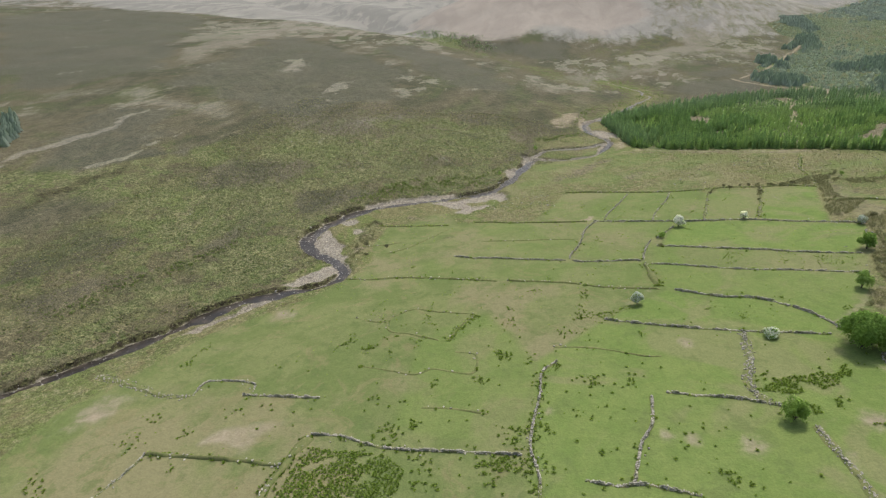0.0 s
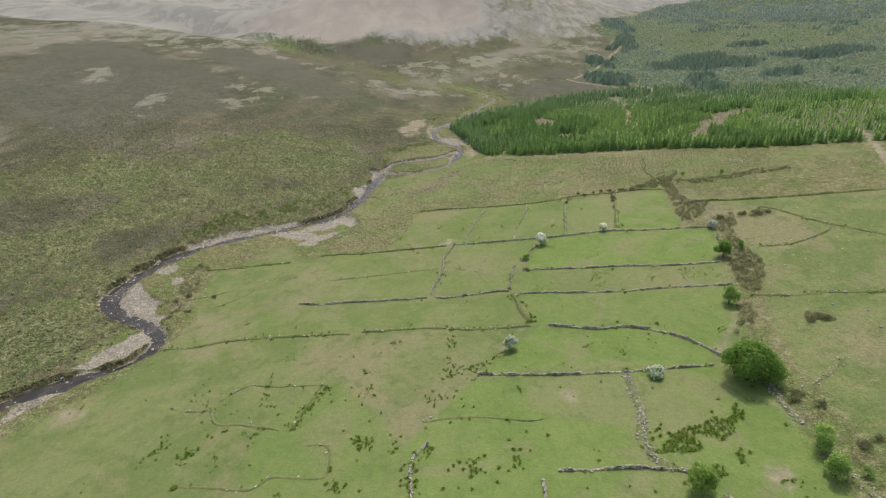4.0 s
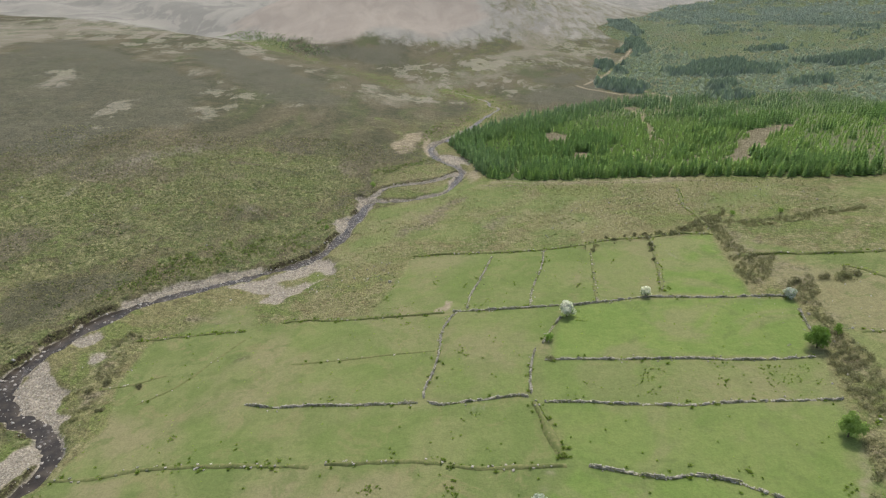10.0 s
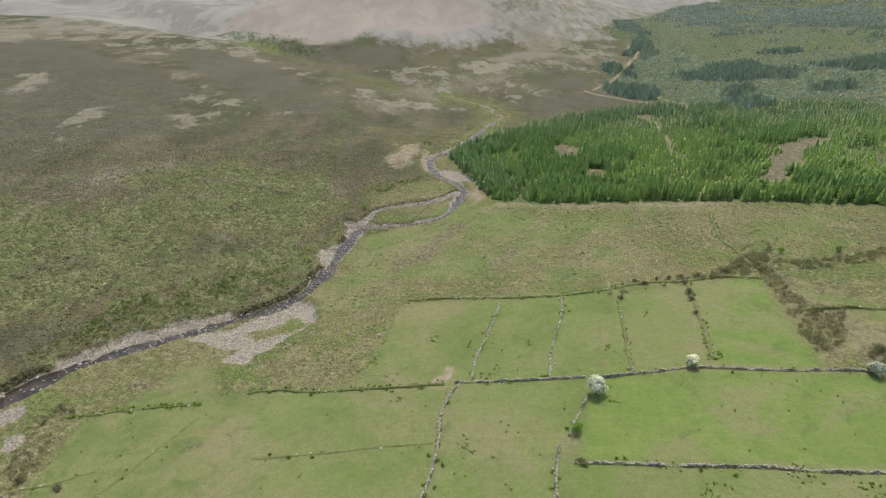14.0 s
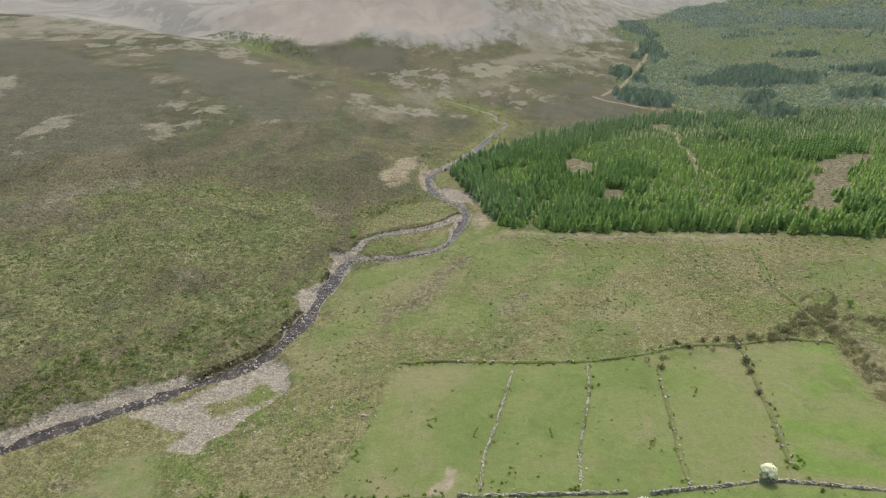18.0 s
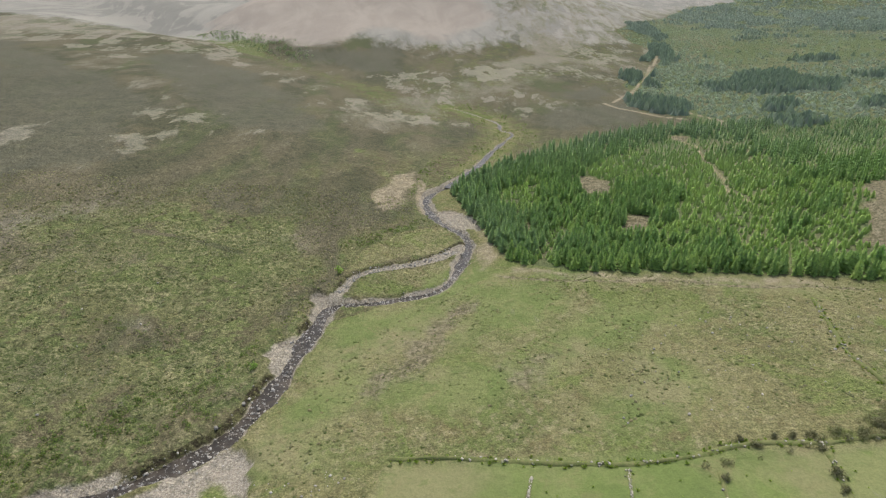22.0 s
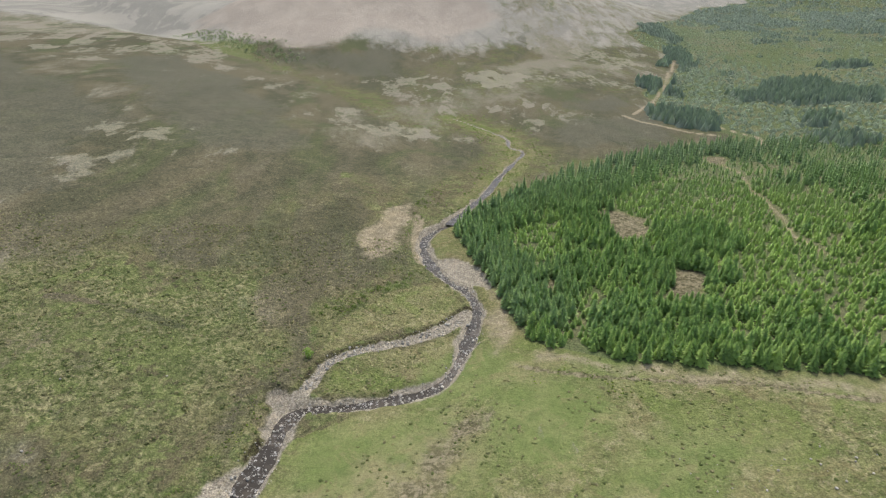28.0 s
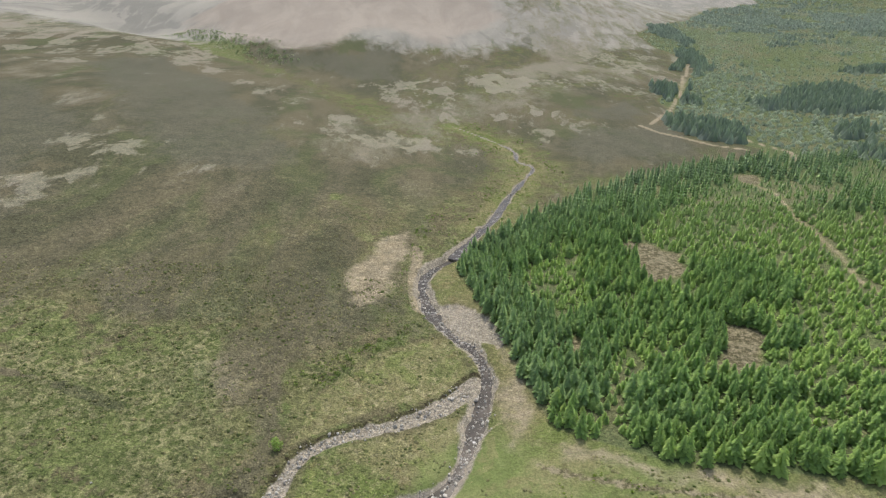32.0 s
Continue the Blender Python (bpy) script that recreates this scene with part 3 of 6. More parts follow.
MOSSY = [(0.64, [(-185, 71), (-175, 94), (-155, 134), (-131, 164), (-127, 192), (-126, 205), (-141, 210), (-158, 187), (-170, 144), (-191, 109), (-196, 83)]),
         (0.60, [(-252, 235), (-207, 268), (-140, 272), (-113, 239), (-136, 212), (-161, 192), (-182, 174), (-204, 162), (-241, 197)]),
         (0.56, [(-165, 373), (-167, 434), (-123, 443), (-83, 434), (-45, 434), (-31, 410), (-45, 370), (-48, 332), (-64, 312), (-98, 304), (-114, 288)]),
         (0.80, [(-117, 428), (-105, 436), (-76, 425), (-74, 406), (-81, 396), (-97, 394)]), (0.74, [(-94, 391), (-77, 397), (-47, 392), (-42, 378), (-51, 367), (-80, 366)]),
         (0.54, [(-188, 296), (-169, 317), (-129, 365), (-63, 416), (-44, 372), (-51, 332), (-91, 308), (-130, 277), (-161, 251)]), (0.80, [(-141, 499), (-135, 505), (-123, 500), (-122, 493), (-135, 492)]), (0.95, [(-44, 558), (-38, 571), (-25, 560), (-28, 546), (-40, 545)]),
         (0.48, [(-50, 531), (-18, 534), (-12, 488), (-26, 478), (-47, 505)]), (0.72, [(-122, 423), (-94, 430), (-76, 416), (-80, 398), (-103, 400)]),
         (0.74, [(-78, 426), (-53, 433), (-33, 422), (-31, 399), (-44, 387), (-62, 400)]), (0.95, [(-365, 1210), (-292, 1050), (-236, 995), (-200, 990), (-205, 1073), (-259, 1124), (-319, 1184)]), (0.8, [(-155, 1112), (-132, 1064), (-118, 1015), (-106, 1020), (-122, 1068), (-146, 1114)]),
         (0.70, [(-126, 380), (-101, 414), (-35, 431), (-31, 408), (-67, 367), (-108, 348)])]
BROWN = [(0.5, [(-264, 262), (-263, 286), (-232, 282), (-220, 270), (-236, 253)]), (0.62, [(-227, 112), (-212, 125), (-197, 153), (-178, 169), (-182, 141), (-194, 112), (-207, 93)]), (0.6, [(-270, 154), (-260, 178), (-231, 192), (-207, 167), (-221, 142), (-235, 120)]), (0.72, [(-55, 496), (-22, 533), (-5, 452), (-20, 412), (-26, 372), (-36, 341), (-40, 319), (-39, 371), (-36, 409)]), (0.70, [(-35, 397), (-30, 416), (-23, 441), (-20, 477), (-30, 485), (-47, 451), (-45, 426)]),
         (0.85, [(-41, 368), (-38, 378), (-32, 386), (-27, 382), (-29, 369)]), (0.60, [(-117, 477), (-80, 493), (-31, 489), (-33, 454), (-52, 437), (-86, 432), (-108, 442)]),
         (0.55, [(-113, 348), (-83, 356), (-66, 342), (-79, 324), (-103, 325)]), (0.75, [(-166, 259), (-139, 276), (-112, 268), (-128, 237), (-145, 225)])]
TAN = [(0.52, [(-411, 503), (-491, 613), (-639, 944), (-584, 1040), (-540, 1328), (-387, 1253), (-461, 940), (-447, 720)]), (0.50, [(-452, 369), (-466, 429), (-385, 441), (-264, 407), (-254, 369), (-268, 342), (-314, 371), (-385, 380)]), (0.42, [(-232, 370), (-207, 391), (-158, 452), (-107, 447), (-140, 398), (-184, 365), (-211, 336)]), (0.45, [(-75, 409), (-72, 428), (-56, 433), (-44, 420), (-37, 401), (-51, 396), (-66, 398)]),
       (0.60, [(-760, 1000), (-640, 1010), (-597, 1087), (-458, 1099), (-386, 1162), (-356, 975), (-435, 951), (-508, 936), (-435, 741), (-414, 690), (-560, 700)]),
       (0.34, [(-380, 729), (-360, 819), (-282, 846), (-214, 779), (-212, 695), (-275, 666), (-321, 654)]),
       (0.34, [(-338, 746), (-304, 766), (-254, 744), (-196, 696), (-154, 633), (-173, 607), (-208, 616), (-247, 629), (-268, 630)]),
       (0.46, [(-80, 625), (-64, 768), (-24, 789), (49, 868), (200, 1010), (300, 1080), (330, 1000), (230, 860), (130, 830), (41, 722), (7, 655), (-2, 590), (-58, 623)]),
       (0.62, [(200, 1010), (300, 1090), (400, 1240), (560, 1500), (640, 1700), (400, 1650), (220, 1400), (130, 1180)]), (0.62, [(110, 1010), (190, 1060), (260, 1040), (180, 940), (110, 900)]),
       (0.85, [(-28, 680), (-13, 723), (14, 723), (14, 695), (-13, 666)])]
PLAIN_HEATH = [[(-961, 820), (-990, 1059), (-898, 1129), (-700, 1019), (-550, 705), (-440, 540), (-436, 453), (-457, 418), (-493, 372), (-605, 479)],
               [(-393, 465), (-435, 698), (-467, 894), (-314, 741), (-204, 659), (-167, 500), (-211, 423), (-255, 390), (-290, 427)],
               [(-327, 226), (-357, 270), (-367, 315), (-376, 369), (-330, 379), (-302, 349), (-294, 296), (-272, 282), (-295, 249)],
               [(-299, 839), (-274, 922), (-223, 893), (-162, 818), (-109, 718), (-69, 635), (-73, 592), (-103, 572), (-141, 598), (-185, 668)],
               [(-162, 1006), (-164, 1060), (-122, 1039), (-89, 1044), (-19, 1110), (-12, 1011), (-17, 922), (-63, 945), (-117, 1004)],
               [(124, 700), (145, 722), (219, 729), (213, 685), (222, 664), (172, 641), (127, 621), (120, 659)], [(162, 804), (206, 813), (217, 770), (185, 745), (146, 752)]]
DOME = [(-360, 1222), (-290, 1180), (-225, 1100), (-130, 1068), (-63, 1110), (-23, 1150), (50, 1135), (120, 1210), (150, 1330), (170, 1500), (-100, 1520), (-360, 1290)]
REDDISH = [[(14, 356), (22, 359), (24, 353), (17, 349)], [(-5, 339), (1, 341), (0, 332), (-4, 331)], [(29, 375), (36, 381), (38, 375), (30, 368)], [(32, 317), (51, 315), (54, 303), (36, 296), (30, 303)]]
FOREST_PATH = [(40, 374), (65, 362), (90, 358), (112, 350), (134, 341), (160, 334)]
ROUGHENED = [(0.30, [(-65, 203), (-57, 217), (-40, 214), (-36, 204), (-50, 194), (-62, 194)]), (0.55, [(-88, 231), (-87, 241), (-83, 245), (-57, 233), (-56, 226), (-73, 232), (-85, 229)]),
             (0.62, [(-1, 328), (12, 344), (33, 359), (34, 348), (17, 325), (0, 299), (-14, 295)]), (0.55, [(35, 321), (53, 313), (52, 306), (32, 310)])]
BRIGHT = [[(-29, 322), (-19, 349), (-2, 357), (21, 357), (25, 341), (11, 326), (-8, 318), (-20, 303)], [(27, 366), (47, 373), (66, 350), (62, 336), (40, 328), (26, 336)], [(72, 313), (92, 304), (80, 293), (65, 300)]]
DRY = [[(93, 316), (135, 332), (132, 299), (117, 276), (89, 279)]]
STRIP = [(-108, 186), (-103, 198), (-106, 209), (-107, 220), (-104, 231), (-96, 226), (-97, 215), (-95, 206), (-95, 196), (-94, 184), (-99, 180)]
LANE = [(92, 116), (104, 132), (114, 146), (126, 172), (132, 196), (142, 216), (141, 240), (138, 282), (126, 266), (118, 230), (117, 214), (123, 196), (113, 172), (104, 148), (96, 132)]
BARE = [(33.5, 61.5, 2.2), (28, 62.5, 1.8), (0, 70, 1.3), (39, 106, 2.4), (46, 60, 3.0), (74, 71, 3.0), (-136, 62, 7.0), (-105, 125, 4.5)]
MOOR_TRACKS = [[(-349, 231), (-355, 255), (-345, 283), (-340, 304), (-347, 345), (-342, 380)], [(-300, 248), (-292, 273), (-289, 306), (-286, 324)]]
GULLY = [(-290, 174), (-299, 208), (-291, 237), (-278, 263), (-272, 251), (-281, 217), (-288, 186), (-285, 169)]
DRAIN = [(-114, 405), (-98, 403), (-82, 399), (-67, 394)]


def cut(x, y):
    """Change of height by the river, its bars and the slips; also the gravel's weight."""
    dz, grit, peat_shade = np.zeros(x.shape), np.zeros(x.shape), np.zeros(x.shape)
    m = (line_gap(x, y, RIVER[::2]) < 48) | (line_gap(x, y, RIVER_UP) < 14)
    px, py = x[m], y[m]
    z = land(px, py)
    low = z.copy()
    bars = np.zeros(px.shape)
    wx = px + 0.9 * np.sin(py / 2.3 + np.sin(px / 3.7)) + 0.6 * np.sin(py / 0.9)
    wy = py + 0.9 * np.sin(px / 2.1 + 1.4 * np.sin(py / 4.1))
    for poly in GRAVEL:
        bars = np.maximum(bars, inside(wx, wy, poly, 1.6) * (1 if poly is not GRAVEL[5] else 0.90 + 0.14 * np.sin(px / 2.9 + 2 * np.sin(py / 4.3)) * np.sin(py / 2.3 + np.sin(px / 3.7))))
    turf = inside(wx + 2 * np.sin(py / 4), wy, TURF_ON_GRAVEL, 4)
    rough = 0.12 * np.sin(px * 1.7 + np.sin(py * 1.3)) * np.sin(py * 1.9 + np.sin(px * 1.1))
    shingle = bars * (1 - 0.9 * turf)
    gapm, lvlm = MAIN.near(px, py)
    ragged = np.sin(px / 3.1 + 2 * np.sin(py / 5.3)) * np.sin(py / 2.7 + np.sin(px / 4.9))
    # dark strip on the west bank: bare peat with the bank's shade painted in
    west_bank = (MAIN.side > 0) * ramp(gapm, -0.4, 0.3) * (1 - ramp(gapm, 1.2 + 0.9 * ragged, 2.3 + 1.2 * ragged)) * (1 - bars) * (1 - 0.8 * ramp(py, 345, 365))
    flat = lvlm + 0.28 + 0.035 * np.clip(gapm, 0, 12) + rough
    low = low + (np.minimum(flat, low) - low) * ramp(bars, 0.15, 0.85)
    for c, bank in ((MAIN, 1.5), (UPPER, 2.2), (BRANCH, 1.3)):
        gap, level = (gapm, lvlm) if c is MAIN else c.near(px, py)
        bed = level - 0.45 if c is not BRANCH else level + 0.15 + rough
        w = 1 - ramp(gap, -0.5, bank)
        low = low + (np.minimum(bed, low) - low) * w
        patchy = 0.5 + 0.5 * np.sin(px / 5.1 + 2 * np.sin(py / 9.3)) * np.sin(py / 6.7 + 1.6 * np.sin(px / 8.1))
        shingle = np.maximum(shingle, (1 - ramp(gap, -0.2, 0.4 + (1.8 + 3.4 * ramp(py, 290, 350) * (1 - 0.85 * ramp(py, 500, 540))) * patchy)) if c is not BRANCH else 1 - ramp(gap, 0.2, 1.2))
    gapb = BRANCH.near(px, py)[0]
    west_bank = np.maximum(west_bank, (BRANCH.side > 0) * ramp(gapb, 0.2, 0.7) * (1 - ramp(gapb, 1.2, 2.4)) * ramp(px, -27, -22))
    low = low - 0.5 * inside(px, py, SCAR, 2.0)
    dz[m], grit[m] = low - z, shingle * (1 - 0.7 * west_bank)
    peat_shade[m] = west_bank
    return dz, grit, peat_shade


CUT_X, CUT_Y = np.arange(-290, 111, 1.0), np.arange(-40, 811, 1.0)
CUT_DZ, CUT_GRIT, CUT_PEAT_SHADE = (v.reshape(len(CUT_Y), len(CUT_X)) for v in cut(*(a.ravel() for a in np.meshgrid(CUT_X, CUT_Y))))


def carve(x, y):
    """The cut of the river, looked up."""
    u, v = np.clip(x - CUT_X[0], 0, len(CUT_X) - 1.01), np.clip(y - CUT_Y[0], 0, len(CUT_Y) - 1.01)
    i, j = u.astype(int), v.astype(int)
    a, b = u - i, v - j
    return tuple((g[j, i] * (1 - a) + g[j, i + 1] * a) * (1 - b) + (g[j + 1, i] * (1 - a) + g[j + 1, i + 1] * a) * b for g in (CUT_DZ, CUT_GRIT, CUT_PEAT_SHADE))


def ground_z(x, y):
    x, y = np.atleast_1d(np.asarray(x, float)), np.atleast_1d(np.asarray(y, float))
    return land(x, y) + carve(x, y)[0]


# ---- the ground: one sheet to the horizon ----
def axis(*spans):
    return np.concatenate([np.arange(a, b, st) for a, b, st in spans])


def mesh_of(name, co, faces, material, smooth=False):
    """A mesh from arrays of places and of equal-sided faces."""
    me = bpy.data.meshes.new(name)
    k = faces.shape[1]
    me.vertices.add(len(co))
    me.vertices.foreach_set("co", np.ascontiguousarray(co, np.float32).ravel())
    me.loops.add(faces.size)
    me.loops.foreach_set("vertex_index", np.ascontiguousarray(faces, np.int32).ravel())
    me.polygons.add(len(faces))
    me.polygons.foreach_set("loop_start", np.arange(0, faces.size, k, dtype=np.int32))
    me.polygons.foreach_set("use_smooth", np.full(len(faces), smooth))
    me.materials.append(material)
    me.update()
    return me


def give(me, name, values):
    me.attributes.new(name, "FLOAT", "POINT").data.foreach_set("value", np.ascontiguousarray(values, np.float32).ravel())


def heath_line(x):
    return np.interp(x, [-1200, -400, -260, -207, -152, -57, 0, 60, 200], [60, 225, 320, 385, 430, 520, 560, 590, 620])


def glade_wobble(x, y):
    return x + 2.6 * np.sin(y / 5.3 + np.sin(x / 7)), y + 2.6 * np.sin(x / 4.9 + np.sin(y / 6))


def build_ground():
    gx = axis((-4500, -1400, 100), (-1400, -600, 16), (-600, -260, 5), (-260, 250, 1.5), (250, 500, 4), (500, 1500, 16), (1500, 4501, 100))
    gy = axis((-1500, -120, 60), (-120, 20, 6), (20, 530, 1.5), (530, 760, 4), (760, 1500, 9), (1500, 4950, 60))
    X, Y = np.meshgrid(gx, gy)
    x, y = X.ravel(), Y.ravel()
    dz, grit, peat_shade = carve(x, y)
    s = x - valley_x(y)
    past = inside(x, y, PASTURE, 3)
    lush = np.zeros(x.shape)
    for amount, poly in FIELDS:
        lush = np.maximum(lush, amount * inside(x, y, poly, 0.9))
    for poly in DULL:
        past = np.maximum(past, 0.72 * inside(x, y, poly, 3))
    east = ramp(s, 6, 20) * ramp(y, 255, 285) * (1 - ramp(y, 370, 400))
    sway = np.sin(x / 23 + 1.5 * np.sin(y / 14)) * np.sin(y / 12 + 1.3 * np.sin(x / 19))
    past = np.maximum(past, east * np.clip(0.30 + 0.36 * sway + 0.42 * ramp(s, 85, 15), 0, 0.95))
    west = np.where(y < 492, (x < np.interp(y, [-60, 42, 112, 150, 176, 200, 245, 289, 344, 364, 391, 410, 435, 469, 492],
                                            [-300, -205, -148, -104, -104, -128, -110, -47, -29, 2, 27, 32, 23, 13, 26])), s < 0)
    moor = np.where(west, 1.0, 0.0)
    moor = np.where(y > 497, np.maximum(moor, 1 - inside(x, y, WOOD, 4)), moor)
    moor = np.where(y > 640, np.maximum(moor, 1 - inside(x, y, WOOD, 4)), moor)
    stream = np.minimum(line_gap(x, y, RIVER_UP), line_gap(x, y, RIVER[-8:]))
    moor = moor * (1 - 0.75 * np.exp(-((stream + 3 * np.sin(x / 7) * np.sin(y / 9)) / 15) ** 2) * ramp(y, 500, 530) * (1 - ramp(y, 740, 800)))
    for poly in MEADOWS:
        moor = moor * (1 - 0.9 * inside(x, y, poly, 3))
    heather = moor * ramp(y - heath_line(x), -170, 130) * 0.98 * (1 - 0.75 * np.exp(-(stream / 22) ** 2)) * (1 - 0.45 * ramp(y, 640, 800) * ramp(x, -120, 20))
    pale = moor * (0.20 * ramp(y - heath_line(x), 0, 120) + 0.22 * ramp(y, 790, 930) * (1 - ramp(x, -270, -130)) * ramp(x, -760, -560) + 0.16 * ramp(y, 640, 760) * ramp(x, -120, 0))
    tan = np.zeros(x.shape)
    for weight, poly in TAN:
        tan = np.maximum(tan, weight * moor * inside(x + 7 * np.sin(y / 19), y + 9 * np.sin(x / 15), poly, 22))
    foot = ramp(y, 930, 975) * (1 - ramp(y, 1060, 1110)) * ramp(x, -260, -180) * (1 - ramp(x, 140, 260))
    pale = pale * (1 - 0.75 * foot)
    green = np.exp(-(line_gap(x, y, GLEN) / 26) ** 2)
    heather, pale = heather * (1 - 0.6 * green), pale * (1 - 0.5 * green)
    for poly in DARK_HEATH:
        w = moor * inside(x + 9 * np.sin(y / 21), y + 9 * np.sin(x / 17), poly, 12)
        heather, pale = np.maximum(heather, 0.92 * w), pale * (1 - 0.7 * w)
    old = np.zeros(x.shape)
    for poly in PLAIN_HEATH:
        w = moor * inside(x + 6 * np.sin(y / 17), y + 9 * np.sin(x / 13), poly, 14)
        heather, pale, tan = np.maximum(heather, 1.0 * w), pale * (1 - 0.85 * w), tan * (1 - 0.8 * w)
        old = np.maximum(old, 0.85 * w)
    for poly in BURNT:
        pale = np.maximum(pale, 0.62 * moor * inside(x + 3 * np.sin(y / 5) + 2 * np.sin(y / 2.1), y + 5 * np.sin(x / 4), poly, 9))
    pale = np.clip(pale, 0, 1.2)
    heather = np.maximum(heather, 1.1 * moor * np.exp(-(line_gap(x, y, DRAIN) / 1.9) ** 2))
    for line in MOOR_TRACKS:
        pale = np.maximum(pale, 0.75 * moor * np.exp(-(line_gap(x + 2 * np.sin(y / 9), y, line) / 3.2) ** 2))
    peat_shade = np.maximum(peat_shade, 0.6 * inside(x + 2 * np.sin(y / 4), y, GULLY, 4))
    below = heath_line(x) - y
    drift = np.sin(x / 31 + 1.7 * np.sin(y / 47)) * np.sin(y / 26 + 1.5 * np.sin(x / 39)) + 0.6 * np.sin(x / 13 + 2 * np.sin(y / 15)) * np.sin(y / 11 + np.sin(x / 17))
    moss = 0.44 * ramp(below, -120, 70) * (1 - 0.4 * ramp(below, 110, 220)) + 0.30 * drift * ramp(below, -120, 20)
    band = np.sin((x - 0.8 * y) / 34 + 1.9 * np.sin((x + y) / 71)) * np.sin((x + y) / 58 + 1.4 * np.sin((x - y) / 49))
    heather = np.maximum(heather, moor * (0.30 + 0.42 * band) * ramp(below, -60, 30) * (1 - ramp(y, 640, 700)))
    for weight, poly in MOSSY:
        moss = np.maximum(moss, weight * inside(x + 4 * np.sin(y / 9), y + 4 * np.sin(x / 8), poly, 9))
    for weight, poly in BROWN:
        w = moor * inside(x + 4 * np.sin(y / 9), y + 4 * np.sin(x / 8), poly, 8)
        heather, moss, peat_shade = np.maximum(heather, weight * w), moss * (1 - 0.8 * w), np.maximum(peat_shade, 0.36 * w)
    moss = moor * np.maximum(moss, np.maximum(0.30 * green, 0.60 * np.exp(-(stream / 24) ** 2)))
    heather = heather * (1 - 0.6 * ramp(moss, 0.6, 0.9))
    # weight of the haze-pale colours, rising with distance
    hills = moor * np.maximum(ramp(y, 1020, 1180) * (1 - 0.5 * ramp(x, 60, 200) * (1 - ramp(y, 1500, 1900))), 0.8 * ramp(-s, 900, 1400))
    dome = moor * inside(x + 18 * np.sin(y / 29), y + 18 * np.sin(x / 33), DOME, 45)
    wood = inside(x, y, WOOD, 1.5)
    brash = np.zeros(x.shape)
    earth = 0.85 * np.maximum(inside(x + 2 * np.sin(y / 5.3), y + 2 * np.sin(x / 4.7), SLIP, 4), inside(x, y, SCAR, 1.5))
    earth = np.maximum(earth, 0.95 * inside(x, y, SAND, 1.2))
    for poly in EARTH:
        earth = np.maximum(earth, 0.56 * inside(x + 1.5 * np.sin(y / 3.7), y + 1.5 * np.sin(x / 3.3), poly, 3))
    for weight, poly in ROUGHENED:
        brash = np.maximum(brash, weight * inside(*glade_wobble(x, y), poly, 6))
    for poly in BRIGHT:
        past = np.maximum(past, 0.85 * inside(*glade_wobble(x, y), poly, 10) * (moor < 0.5))
    for poly in DRY:
        past = past * (1 - 0.9 * inside(*glade_wobble(x, y), poly, 10))
    brash = np.maximum(brash, 0.5 * inside(*glade_wobble(x, y), STRIP, 4))
    brash = np.maximum(brash, 0.48 * inside(*glade_wobble(x, y), LANE, 5))
    for poly in REDDISH:
        brash = np.maximum(brash, 0.5 * inside(*glade_wobble(x, y), poly, 4))
    brash = np.maximum(brash, 0.75 * (1 - ramp(line_gap(x, y + 0.8 * np.sin(x / 6), FOREST_PATH), 0.6, 1.8)))
    for cx, cy, size in BARE:
        earth = np.maximum(earth, 0.62 * bump(x, y, cx, cy, size, size * 1.3))
    for poly in GLADES:
        g = inside(*glade_wobble(x, y), poly, 2.5)
        wood = wood * (1 - g)
        brash = np.maximum(brash, 0.8 * g)
    for line, w in [(WOOD_TRACK, 1.2)] + [(r, 1.5) for r in ROADS]:
        g = 1 - ramp(line_gap(x, y, line), w * 0.5, w * 2)
        wood = wood * (1 - g)
        earth = np.maximum(earth, g * (0.55 if line is WOOD_TRACK else 1.0))
    far = np.maximum(ramp(y, 500, 840), ramp(-x, 300, 560))
    rng = np.random.default_rng(5)
    lump = rng.normal(0, 1, x.shape)
    core = (np.abs(x) < 260) & (y > 20) & (y < 530)
    tuft = np.where(core, lump * (0.03 + 0.14 * moor) * (1 - np.clip(grit, 0, 1)), 0)
    co = np.stack([x, y, land(x, y) + dz + tuft], -1)
    idx = np.arange(x.size).reshape(X.shape)
    q = np.stack([idx[:-1, :-1], idx[:-1, 1:], idx[1:, 1:], idx[1:, :-1]], -1).reshape(-1, 4)
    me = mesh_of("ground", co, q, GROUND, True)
    for name, v in dict(pasture=past, lush=lush, moor=moor, heather=heather, pale=pale, earth=earth, wood=wood, gravel=grit, hills=hills, dome=dome, brash=brash, peat_shade=peat_shade, moss=moss, far=far, tan=tan, old=old).items():
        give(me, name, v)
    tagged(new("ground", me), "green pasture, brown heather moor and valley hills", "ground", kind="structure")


build_ground()


